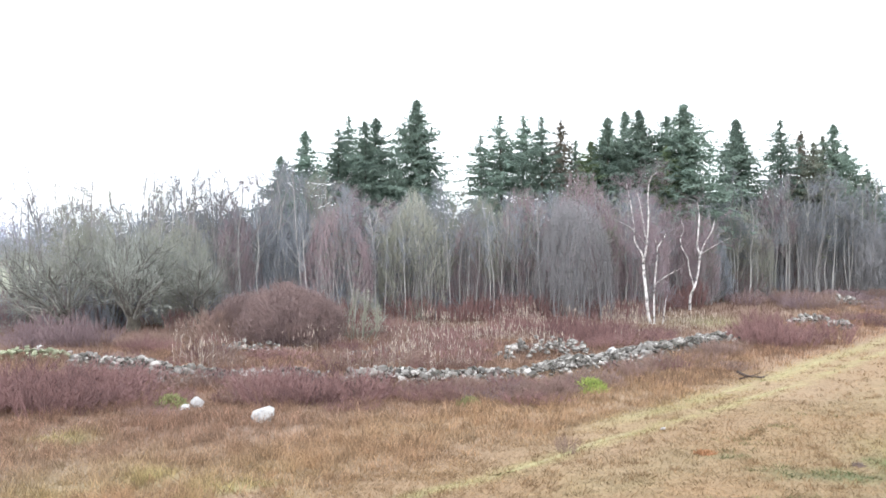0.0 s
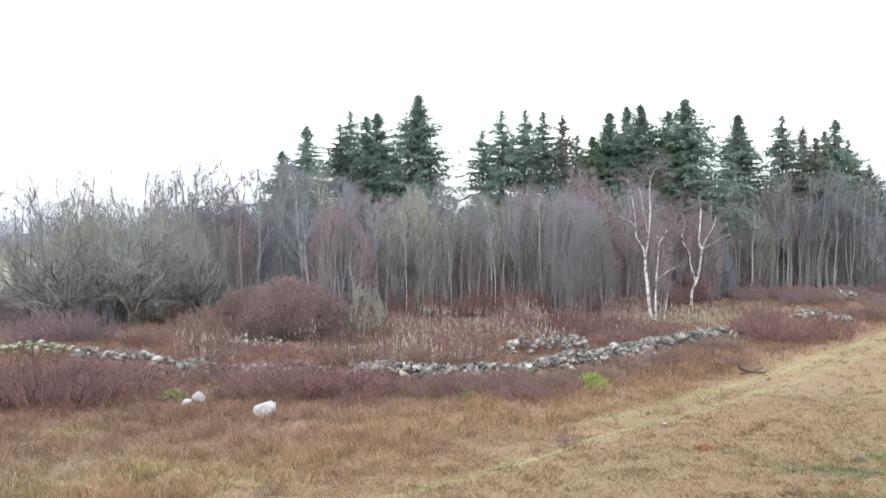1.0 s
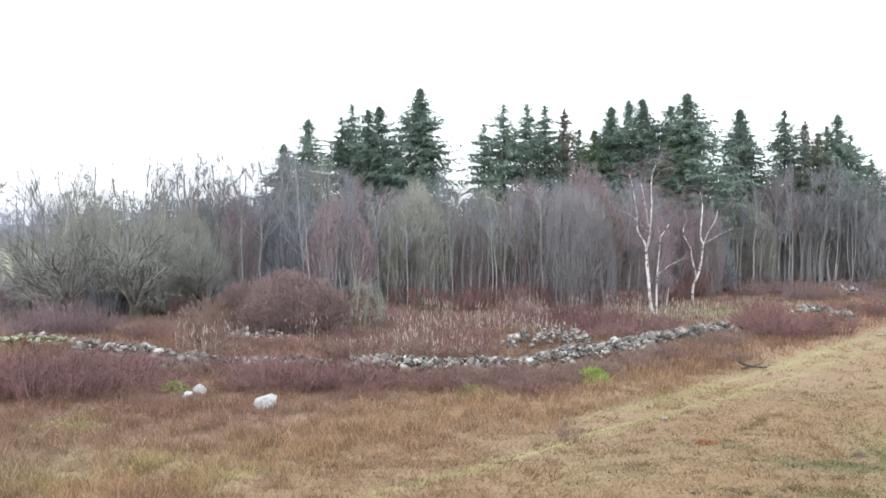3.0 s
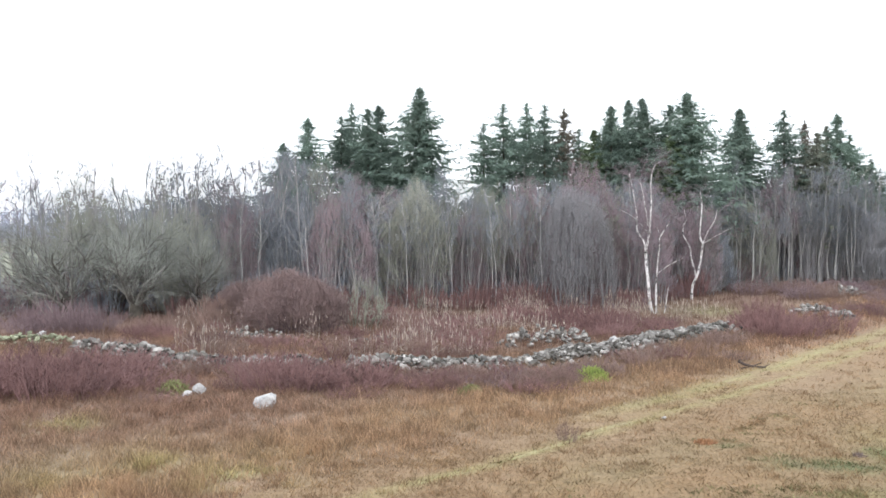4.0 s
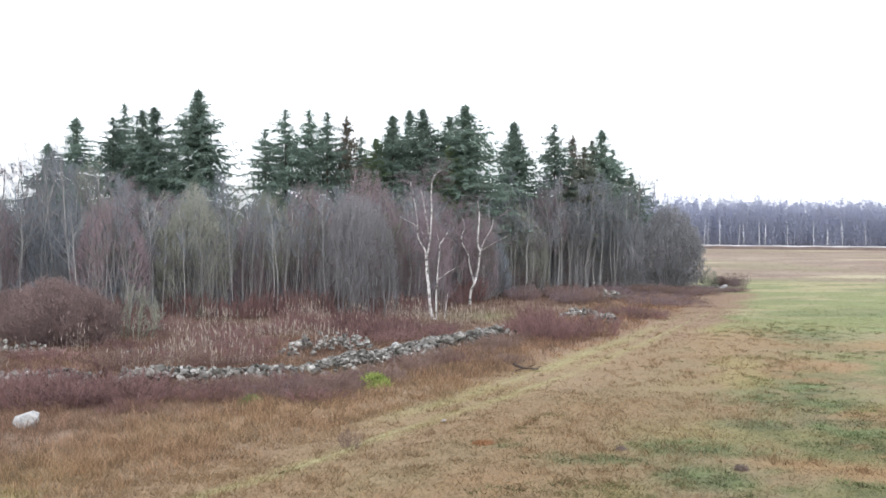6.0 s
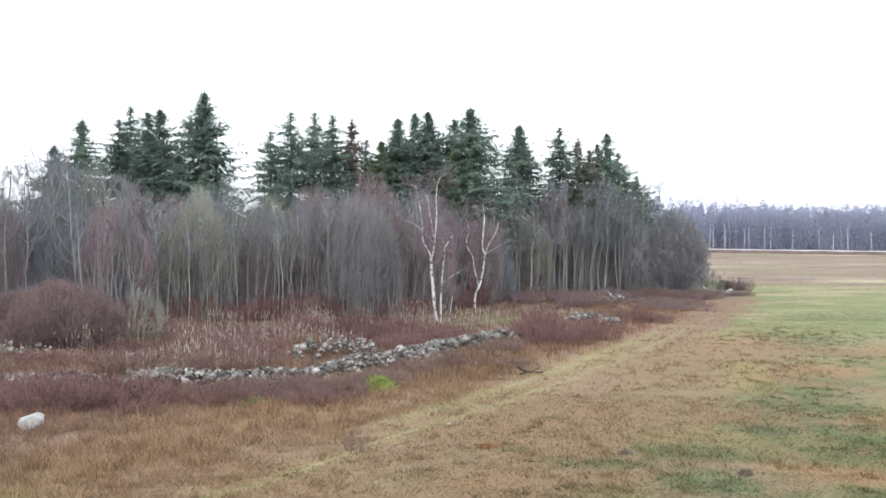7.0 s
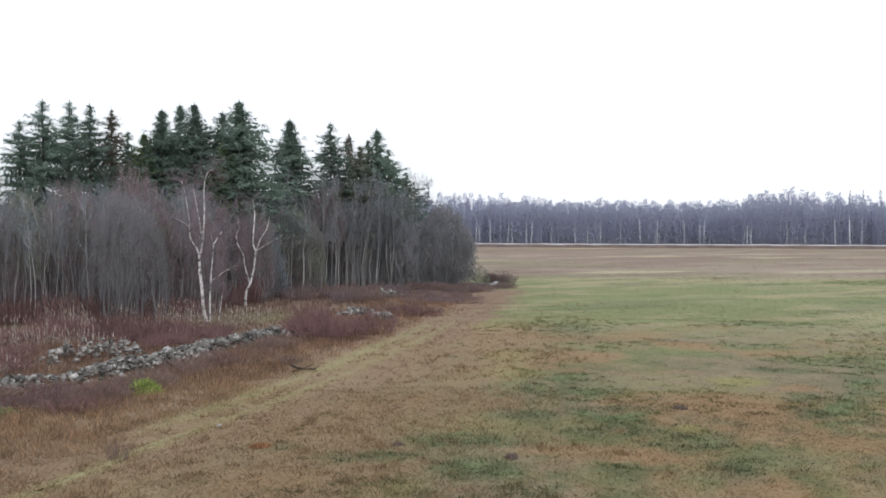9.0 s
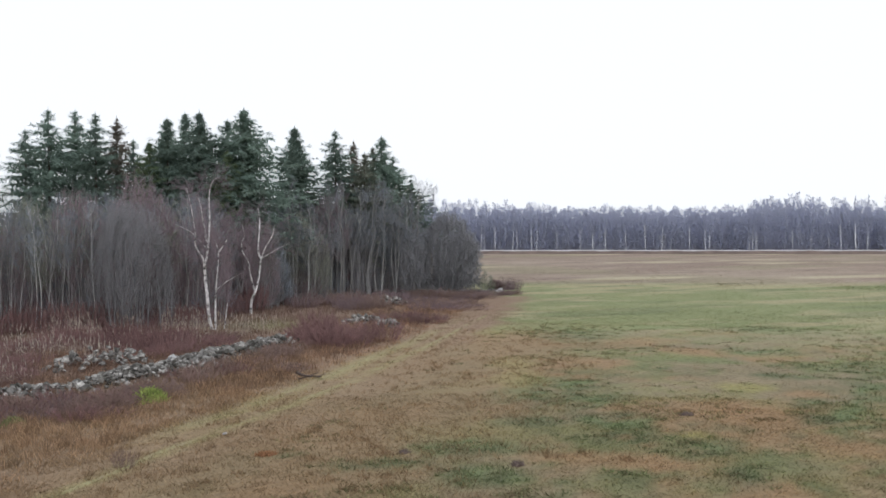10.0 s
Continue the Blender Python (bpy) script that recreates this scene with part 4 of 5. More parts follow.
def edge_places(n):
    out = []
    for k in range(n):
        x = -21 + 46 * (k + rng.uniform(0, 1)) / n
        s = rng.uniform(1.2, 1.9)
        out.append((x, wood_edge(x, rng.uniform(-2.5, 0.5)), s, s * rng.uniform(0.6, 1.2)))
    return out


undergrowth("grey leafless undergrowth under bare trees", M_TWIG_GREY, 135, deep_places(40))
undergrowth("dark purplish undergrowth under bare trees", M_PURPLE_SHRUB, 136, deep_places(40))
undergrowth("red-brown leafless undergrowth along the wood's edge", M_RED_SHRUB, 137, edge_places(46))


def thicket(kinds, cx, cy, ax, ay, n, tall, wide=1.0):
    for k in range(n):
        a, q = rng.uniform(0, 6.283), math.sqrt(rng.uniform(0, 1))
        x, y = cx + ax * q * math.cos(a), cy + ay * q * math.sin(a)
        s = rng.uniform(0.7, 1.4) * wide
        kinds[rng.integers(len(kinds))].put(x, y, rng.uniform(0, 6.28), (s, s, tall / 1.2 * rng.uniform(0.65, 1.35) * (1.15 - 0.4 * q)))


thicket(REDS, -17.6, 41.0, 3.2, 4.0, 20, 1.6, 1.5)
thicket(REDS + RUSTS, -13.0, 46.0, 6.0, 1.8, 16, 0.8, 1.1)
thicket(REDS + RUSTS, -9.0, 40.0, 6.0, 3.0, 10, 0.5, 0.7)
thicket(REDS, -14.2, 42.0, 2.2, 2.0, 10, 1.1, 1.3)
thicket(REDS + RUSTS, -14.0, 54.5, 6.0, 2.6, 14, 0.9, 1.3)
thicket(REDS + RUSTS, -1.5, 53.0, 6.0, 3.0, 14, 0.8, 1.3)
thicket(REDS, -5.7, 42.4, 3.1, 1.6, 13, 1.4, 1.4)
thicket(PURPLES + RUSTS, 1.5, 43.0, 5.0, 1.6, 12, 0.7)
thicket(REDS, 22.4, 61.5, 3.4, 2.6, 15, 1.8, 1.3)
thicket(REDS, 9.0, 67.0, 6.5, 5.0, 26, 1.2, 1.3)
thicket(REDS + RUSTS, 1.0, 61.0, 8.0, 5.0, 20, 1.0, 1.3)
thicket(REDS, 12.5, 62.0, 4.0, 3.5, 12, 0.9, 1.3)
thicket(PURPLES + RUSTS, 36.0, 93.0, 8.0, 7.0, 24, 1.2, 1.4)
thicket(PURPLES, -25.5, 65.0, 4.5, 2.6, 12, 1.6, 1.3)
thicket(RUSTS, -14.0, 64.5, 3.0, 1.8, 7, 1.9, 1.7)
thicket(REDS + RUSTS, -16.5, 62.0, 4.5, 3.0, 10, 1.2, 1.2)
thicket(REDS + RUSTS, -2.5, 66.0, 5.0, 7.0, 12, 1.2, 1.2)
thicket(RUSTS + PURPLES, 47.0, 103.5, 8.0, 3.0, 15, 1.0, 1.4)
thicket(RUSTS + REDS, 33.5, 75.0, 2.6, 5.0, 10, 0.75, 1.3)
thicket(RUSTS + PURPLES, 42.0, 87.0, 3.0, 6.0, 12, 0.8, 1.4)
thicket(RUSTS + PURPLES, 51.5, 99.5, 3.5, 4.5, 12, 0.8, 1.5)
thicket(PURPLES + RUSTS, 57.5, 104.5, 3.5, 3.0, 10, 0.6, 1.3)
thicket(RUSTS + PURPLES, 46.5, 92.0, 2.5, 5.0, 9, 0.6, 1.2)
thicket(PURPLES, 64.0, 111.5, 1.6, 1.0, 4, 1.4, 1.2)
thicket(RUSTS, 13.0, 52.0, 5.0, 3.5, 8, 0.6)
thicket(REDS + RUSTS, 4.0, 43.0, 7.0, 2.6, 22, 0.7, 0.9)
for k in range(34):
    s = rng.uniform(0, 1)
    i = 3 + s * 6
    x, y = np.interp(i, range(10), WALL[:, 0]) + rng.uniform(0, 1.5), np.interp(i, range(10), WALL[:, 1]) - rng.uniform(1.6, 5.0)
    q = rng.uniform(0.7, 1.2)
    (REDS + PURPLES + RUSTS + RUSTS)[rng.integers(5)].put(float(x), float(y), rng.uniform(0, 6.28), (q, q, q * rng.uniform(0.4, 0.75)))

RUSTS[0].put(4.1, 31.4, 0.7, (0.4, 0.4, 0.5), label="small brown leafless shrub beside the track")

# ---------------------------------------------------------------- the two birches
def bent_limb(points, r0, r1):
    """A limb through a few points (x, z) at y = 0, as one smooth tube."""
    pts = [Vector((x, 0.12 * math.sin(2.1 * z + x), z)) for x, z in points]
    verts, n, sides = [], len(pts), 6
    fine_pts = []
    for i in range(n - 1):
        p0, p1, p2, p3 = pts[max(i - 1, 0)], pts[i], pts[i + 1], pts[min(i + 2, n - 1)]
        for k in range(4):
            t = k / 4
            fine_pts.append(0.5 * ((2 * p1) + (p2 - p0) * t + (2 * p0 - 5 * p1 + 4 * p2 - p3) * t * t + (3 * p1 - p0 - 3 * p2 + p3) * t**3))
    fine_pts.append(pts[-1])
    m = len(fine_pts)
    for i, p in enumerate(fine_pts):
        d = (fine_pts[min(i + 1, m - 1)] - fine_pts[max(i - 1, 0)]).normalized()
        u = d.cross(Vector((0, 1, 0.01))).normalized()
        v = d.cross(u)
        r = r0 + (r1 - r0) * i / (m - 1)
        verts += [tuple(p + r * (u * math.cos(a) + v * math.sin(a))) for a in (2 * math.pi * j / sides for j in range(sides))]
    tris = []
    for i in range(m - 1):
        for j in range(sides):
            a, b = i * sides + j, i * sides + (j + 1) % sides
            tris += [(a, b, b + sides), (a, b + sides, a + sides)]
    f = np.array(fine_pts)
    segs = [f[:-2:2], f[1:-1:2], f[2::2], np.full(len(f[2::2]), 0.03), np.full(len(f[2::2]), 0.02)]
    return np.array(verts), np.array(tris), segs


def birch(seed, label, limbs):
    rng = np.random.default_rng(seed)
    t = thing("birch_tree", label, "tree", "birches by the wall")
    for name, pts, r0, r1, n in limbs:
        v, f, segs = bent_limb(pts, r0, r1)
        limb = part(name, mesh_of(name, v, f, M_BIRCH), t)
        if n:
            one = sprout(rng, segs, n, 0.0, 1.0, (30, 60), lambda q, L: 0 * q + 1.3, 0.1, 0.5)
            two = sprout(rng, one, 7, 0.2, 1.0, (20, 50), lambda q, L: 0.55 * L, -0.4)
            three = sprout(rng, two, 5, 0.2, 1.0, (20, 50), lambda q, L: 0.6 * L + 0.1, -0.8)
            spray = joined(cones(one[0], one[2], 0.014), cones(two[0], two[2], 0.009), cones(three[0], three[2], 0.006))
            part("twig_spray", mesh_of("twig_spray", *spray, M_TWIG_RED), limb, "fine purplish bare twigs")
    return t


two_stemmed = birch(141, "white-barked birch with forked stems and bare crown", [
    ("trunk", [(-0.15, -0.1), (-0.35, 0.9), (-0.55, 2.7), (-0.65, 4.0), (-0.72, 4.95)], 0.15, 0.11, 0),
    ("trunk", [(0.12, -0.1), (0.1, 1.6), (0.18, 3.1), (0.3, 5.0), (0.38, 6.1), (0.15, 7.0)], 0.1, 0.02, 4),
    ("limb", [(-0.72, 4.95), (-0.9, 5.7), (-1.4, 6.6), (-1.42, 7.7), (-1.75, 9.8), (-2.05, 11.1)], 0.085, 0.02, 4),
    ("limb", [(-0.72, 4.95), (-0.45, 6.3), (-0.32, 8.6), (-0.32, 10.4), (-0.1, 11.6), (0.45, 12.0)], 0.1, 0.02, 4),
    ("limb", [(-0.5, 6.9), (-0.85, 8.6), (-1.0, 9.9), (-1.3, 10.7)], 0.08, 0.025, 2),
    ("limb", [(0.18, 3.15), (1.1, 3.8), (2.2, 4.4)], 0.06, 0.02, 2),
    ("limb", [(0.36, 6.0), (0.9, 6.8), (1.1, 7.2)], 0.06, 0.02, 2),
    ("limb", [(-0.55, 6.4), (-1.6, 7.6), (-2.9, 8.3)], 0.04, 0.015, 2),
    ("limb", [(0.8, -0.1), (0.95, 1.2), (1.05, 2.1)], 0.06, 0.03, 2),
])
Kind(two_stemmed).put(16.8, 75.4)
single = birch(142, "slender white-barked birch with spreading bare limbs", [
    ("trunk", [(0, -0.1), (0.1, 1.3), (0.42, 2.1), (0.8, 3.3), (1.0, 5.2)], 0.13, 0.1, 0),
    ("limb", [(1.0, 5.2), (0.78, 6.0), (0.84, 7.7), (0.95, 9.0), (0.75, 10.0)], 0.11, 0.03, 3),
    ("limb", [(1.0, 5.2), (1.5, 6.3), (2.1, 7.4), (2.4, 8.5)], 0.09, 0.025, 3),
    ("limb", [(1.2, 5.3), (2.4, 6.0), (3.8, 6.7)], 0.05, 0.02, 2),
    ("limb", [(0.42, 2.1), (0.0, 3.8), (-0.2, 4.9), (-0.8, 6.0), (-0.75, 6.9), (-0.5, 7.4), (-0.8, 8.5)], 0.08, 0.02, 2),
])
Kind(single).put(23.2, 88.7)

# ---------------------------------------------------------------- stones
def stone_mesh(seed, mat, squash=0.6, n=16, name="stone"):
    """A rough angular fieldstone about one metre long."""
    rng = np.random.default_rng(seed)
    bm = bmesh.new()
    for p in unit(rng.normal(0, 1, (n, 3))) * rng.uniform(0.85, 1.1, (n, 1)) * np.array([0.5, 0.38, squash * 0.5]):
        bm.verts.new(p)
    got = bmesh.ops.convex_hull(bm, input=bm.verts)
    loose = [v for v in bm.verts if not v.link_faces]
    bmesh.ops.delete(bm, geom=loose, context="VERTS")
    me = bpy.data.meshes.new(name)
    bm.to_mesh(me)
    bm.free()
    me.materials.append(mat)
    return me


STONES = [stone_mesh(150 + k, M_STONE, 0.5 + 0.06 * k) for k in range(6)]
MOSSY = [stone_mesh(160 + k, M_MOSSY, 0.5 + 0.08 * k) for k in range(3)]
rng = np.random.default_rng(10)


def lay(parent, meshes, x, y, z, size, name="stone"):
    ob = new(name, meshes[rng.integers(len(meshes))])
    ob.parent = parent
    ob.matrix_basis = Matrix.LocRotScale((x, y, z), Euler((rng.uniform(-0.5, 0.5), rng.uniform(-0.5, 0.5), rng.uniform(0, 6.28))), (size, size * rng.uniform(0.8, 1.2), size * rng.uniform(0.8, 1.3)))
    return ob


def heap(label, cx, cy, ax, ay, n, tall, size, meshes=None):
    g0 = float(height(np.array(cx), np.array(cy)))
    t = thing("stone_heap", label, "stones", "stone heaps")
    t.location = (cx, cy, g0)
    for k in range(n):
        a, q = rng.uniform(0, 6.283), math.sqrt(rng.uniform(0, 1))
        lay(t, meshes or STONES, ax * q * math.cos(a), ay * q * math.sin(a), tall * (1 - q * q) * rng.uniform(0.3, 1) + 0.06, size * rng.uniform(0.6, 1.4))


def stone_wall():
    t = thing("stone_wall", "low tumbled dry wall of grey fieldstones in rough grass", "wall")
    lengths = np.r_[0, np.cumsum(np.linalg.norm(np.diff(WALL, axis=0), axis=1))]
    near, rest_v, rest_t, n_rest = 0, [], [], 0
    shapes = []
    for me in STONES:
        v = np.array([q.co for q in me.vertices])
        me.calc_loop_triangles()
        shapes.append((v, np.array([q.vertices[:] for q in me.loop_triangles])))
    for k in range(3600):
        s = rng.uniform(0.5, lengths[-1])
        x, y = np.interp(s, lengths, WALL[:, 0]), np.interp(s, lengths, WALL[:, 1])
        i = min(np.searchsorted(lengths, s), len(WALL) - 1)
        d = unit(WALL[i] - WALL[i - 1])
        full = 0.28 + 0.8 * float(noise2(np.array(s), np.array(0.0), 3.5, 77))
        o = rng.normal(0, 0.75 if x > -5 else 1.05)
        if abs(o) > 2.2 or rng.random() > 0.25 + 1.1 * full or (-6.4 < x < -4.6 and rng.random() < 0.85):
            continue
        px, py = x - d[1] * o, y + d[0] * o
        if px < -20.8:
            continue
        top = (0.15 + (0.65 if x > -5 else 0.8) * full) * max(0.1, 1 - (o / 1.5) ** 2)
        z = float(height(np.array(px), np.array(py))) + 0.08 + top * rng.uniform(0, 1) ** 0.6
        size = rng.uniform(0.16, 0.36) + 0.45 * rng.uniform(0, 1) ** 5
        if -5 < px < 14.5 and near < 300 and rng.random() < 0.8:
            lay(t, STONES, px, py, z, size).scale.z *= 0.75
            near += 1
        else:
            v, f = shapes[rng.integers(len(shapes))]
            m = np.array(Euler((rng.uniform(-0.5, 0.5), rng.uniform(-0.5, 0.5), rng.uniform(0, 6.28))).to_matrix())
            rest_v.append((v * size) @ m.T + np.array([px, py, z]))
            rest_t.append(f + n_rest)
            n_rest += len(v)
    tagged(part("tumbled_stones", mesh_of("tumbled_stones", np.concatenate(rest_v), np.concatenate(rest_t), M_CORE, False), t), kind="stuff")


heap("heap of grey fieldstones behind the low wall", 6.3, 56.0, 3.0, 1.8, 120, 1.3, 0.4)
heap("spread heap of pale fieldstones among reeds", -11.7, 58.8, 2.8, 1.4, 80, 0.75, 0.36)
heap("small heap of pale fieldstones among red shrubs", 28.9, 74.5, 1.9, 0.9, 44, 0.9, 0.55)
heap("small heap of pale fieldstones among red shrubs", 29.6, 70.2, 1.1, 0.8, 26, 0.9, 0.5)
heap("pale fieldstones at the wood's edge", 39.3, 93.0, 2.0, 1.0, 34, 1.0, 0.65)
heap("mossy green-grey fieldstones beside the meadow", -24.4, 57.0, 3.0, 1.3, 60, 0.7, 0.5, MOSSY)
heap("row of half-sunken stones among reeds", -3.6, 58.0, 2.2, 0.5, 16, 0.25, 0.4)
heap("flat pale stones at the tip of the wood", 59.5, 108.0, 0.9, 0.6, 5, 0.4, 0.9)


def boulder(x, y, l, w, h, label, turn=0.0, mat=M_BOULDER, seed=0):
    """An angular glacial boulder, half sunk in the ground."""
    me = stone_mesh(170 + seed, mat, 0.75, 30, "boulder")
    ob = tagged(new("boulder", me), label, "boulder", "boulders in the grass")
    z = float(height(np.array(x), np.array(y))) + 0.22 * h
    ob.matrix_basis = Matrix.LocRotScale((x, y, z), Euler((0.12, -0.42, radians(turn))), (l, w / 0.76, h / 0.75))
    return ob


boulder(-7.0, 37.2, 1.08, 0.8, 0.72, "large pale granite boulder in dry grass", 8, seed=1)
boulder(-10.4, 40.6, 0.66, 0.5, 0.6, "pale granite boulder beside a mossy mound", -30, seed=2)
boulder(-10.75, 39.9, 0.5, 0.4, 0.3, "small pale boulder in dry grass", 20, seed=3)
boulder(-26.0, 61.7, 0.75, 0.6, 0.5, "pale boulder beside mossy stones", 0, seed=4)
boulder(-23.0, 58.9, 0.6, 0.5, 0.35, "low pale boulder near the wall", 0, seed=5)
boulder(-4.2, 48.1, 0.7, 0.55, 0.6, "rounded pale pink boulder at the wall's end", 0, seed=6)
boulder(9.6, 53.2, 0.6, 0.5, 0.55, "bright pale boulder on the stone wall", 0, seed=7).location.z += 0.5
boulder(-3.6, 80.0, 0.5, 0.4, 0.6, "small pale stone at the thicket's foot", 0, seed=8)
boulder(8.2, 35.2, 0.22, 0.16, 0.12, "small white stone lying beside the track", 0, seed=9)
boulder(60.6, 107.5, 1.7, 0.9, 0.5, "flat white stone at the tip of the wood", 10, seed=10)


# ---------------------------------------------------------------- grass
def blades(name, label, foot, tall, wide, lean, tint, bent=True):
    """Grass as one object: thin tapered blades, each leaning its own way."""
    n = len(foot)
    a = rng.uniform(0, 6.283, n)
    side = np.c_[np.cos(a), np.sin(a), 0 * a] * (wide / 2)[:, None]
    b = rng.uniform(0, 6.283, n)
    over = np.c_[np.cos(b), np.sin(b), 0 * b] * (lean * tall)[:, None]
    up = np.c_[0 * a, 0 * a, tall]
    tip = foot + over + up * 0.95
    if bent:
        mid = foot + over * 0.3 + up * 0.55
        verts = np.stack([foot - side, foot + side, mid - side * 0.7, mid + side * 0.7, tip], 1).reshape(-1, 3)
        tris = (np.arange(n)[:, None, None] * 5 + np.array([[0, 1, 3], [0, 3, 2], [2, 3, 4]])).reshape(-1, 3)
        tint = np.repeat(tint, 5, 0)
    else:
        verts = np.stack([foot - side, foot + side, tip], 1).reshape(-1, 3)
        tris = np.arange(3 * n).reshape(-1, 3)
        tint = np.repeat(tint, 3, 0)
    return tagged(new(name, mesh_of(name, verts, tris, M_GRASS, False, tint)), label, "grass", kind="stuff")


def wedge(n, r0, r1, az0, az1, power=1.0):
    """Places spread over a sector of the land."""
    r = r0 + (r1 - r0) * rng.uniform(0, 1, n) ** power
    a = np.radians(rng.uniform(az0, az1, n))
    return r * np.sin(a), r * np.cos(a)


def on_ground(x, y):
    return np.c_[x, y, height(x, y) - 0.02]


rng = np.random.default_rng(12)
# tussocks of tall dry grass on the rough side of the track
cx, cy = wedge(28000, 20, 106, -28, 32, 1.1)
s = beside(TRACK, cx, cy)
keep = (s < -2.7 + 1.4 * noise2(cx, cy, 2, 91)) & ((np.hypot(cx, cy) < 66) | (s > -11)) & (beside(WALL, cx, cy) < 99) & (noise2(cx, cy, 2.5, 92) > 0.16) & (noise2(cx, cy, 0.9, 95) + 0.12 * rng.uniform(-1, 1, len(cx)) > 0.43) & (np.hypot(cx + 10.6, cy - 39.6) > 1.1) & (np.hypot(cx - 6.9, cy - 43.8) > 0.9)
cx, cy, s = cx[keep], cy[keep], s[keep]
m = 11
x = np.repeat(cx, m) + rng.normal(0, 0.2, len(cx) * m)
y = np.repeat(cy, m) + rng.normal(0, 0.2, len(cx) * m)
size = np.repeat((0.1 + 0.33 * noise2(cx, cy, 3.5, 93) + 0.33 * noise2(cx, cy, 0.9, 95)) * (0.6 + 0.4 * step(-2.0, -4.5, s)), m)
tuft = np.repeat(rng.uniform(0.55, 1.7, len(cx)), m)
blades("tall_dry_grass", "tall dry tan grass with reddish stems", on_ground(x, y), size * rng.uniform(0.6, 1.25, len(x)), rng.uniform(0.014, 0.028, len(x)), rng.uniform(0.3, 1.4, len(x)), turf(x, y) * tuft[:, None] * np.array([1.19, 1.11, 1.05]))
# shorter dry grass that fills the ground between the tussocks
cx, cy = wedge(11000, 20, 52, -30, 26, 1.0)
s = beside(TRACK, cx, cy)
keep = (np.hypot(cx - 6.9, cy - 43.2) > 1.2) & (s < -1.9 + 7 * (noise2(cx, cy, 1.6, 36) - 0.35)) & ((s < -2.2) | (np.abs(s - 0.2) > 0.35)) & ((np.abs(s + 1.45) > 0.5) | (np.hypot(cx, cy) < 36))
cx, cy, s = cx[keep], cy[keep], s[keep]
m = 13
x = np.repeat(cx, m) + rng.normal(0, 0.22, len(cx) * m)
y = np.repeat(cy, m) + rng.normal(0, 0.22, len(cx) * m)
tuft = np.repeat(rng.uniform(0.65, 1.45, len(cx)), m)
blades("matted_dry_grass", "matted short straw and tan grass between tussocks", on_ground(x, y), rng.uniform(0.08, 0.26, len(x)) * np.repeat(0.45 + 0.55 * step(0, -4, s), m), rng.uniform(0.02, 0.04, len(x)), rng.uniform(0.5, 1.8, len(x)), turf(x, y) * tuft[:, None] * np.array([1.19, 1.15, 1.06]), bent=False)
# grass growing up between and along the wall's stones
k = rng.uniform(0, len(WALL) - 1, 1100)
cx = np.interp(k, np.arange(len(WALL)), WALL[:, 0]) + rng.normal(0, 0.9, 1100)
cy = np.interp(k, np.arange(len(WALL)), WALL[:, 1]) + rng.normal(-0.3, 0.9, 1100)
m = 12
x = np.repeat(cx, m) + rng.normal(0, 0.14, len(cx) * m)
y = np.repeat(cy, m) + rng.normal(0, 0.14, len(cx) * m)
tuft = np.repeat(rng.uniform(0.7, 1.5, len(cx)), m)
blades("wall_grass", "dry grass growing between the wall's stones", on_ground(x, y), rng.uniform(0.18, 0.55, len(x)), rng.uniform(0.018, 0.035, len(x)), rng.uniform(0.1, 0.8, len(x)), turf(x, y) * tuft[:, None])
# low tussocks between the track and the mown field
cx, cy = wedge(9000, 20, 75, -25, 50, 1.0)
s = beside(TRACK, cx, cy)
keep = (s > -1.5) & (s < 16 * noise2(cx, cy, 5, 97) + 4) & (noise2(cx, cy, 2, 98) > 0.42)
cx, cy = cx[keep], cy[keep]
m = 10
x = np.repeat(cx, m) + rng.normal(0, 0.12, len(cx) * m)
y = np.repeat(cy, m) + rng.normal(0, 0.12, len(cx) * m)
tuft = np.repeat(rng.uniform(0.7, 1.3, len(cx)), m)
blades("tussock_grass", "low red-brown grass tussocks beside the track", on_ground(x, y), rng.uniform(0.1, 0.28, len(x)), rng.uniform(0.018, 0.035, len(x)), rng.uniform(0.3, 1.2, len(x)), (0.45 * turf(x, y) + 0.55 * np.array([(0.29, 0.19, 0.115)])) * tuft[:, None], bent=False)
# short turf of the field and the track
cx, cy = wedge(17000, 19, 95, -32, 54, 1.3)
nx, ny = wedge(17000, 18, 44, -30, 54, 1.0)
cx, cy = np.r_[cx, nx], np.r_[cy, ny]
s = beside(TRACK, cx, cy)
keep = (s > -3) & (beside(WOOD, cx, cy) > 2)
cx, cy = cx[keep], cy[keep]
m = 12
far = np.repeat(np.hypot(cx, cy), m)
x = np.repeat(cx, m) + rng.normal(0, 1, len(far)) * (0.1 + 0.004 * far)
y = np.repeat(cy, m) + rng.normal(0, 1, len(far)) * (0.1 + 0.004 * far)
tuft = np.repeat(rng.uniform(0.5, 1.55, len(cx)), m)
blades("short_grass", "short mown grass, tan and green, in patches", on_ground(x, y), rng.uniform(0.035, 0.11, len(x)), 0.014 + 0.0004 * far, rng.uniform(0.7, 2.4, len(x)), turf(x, y) * tuft[:, None], bent=False)
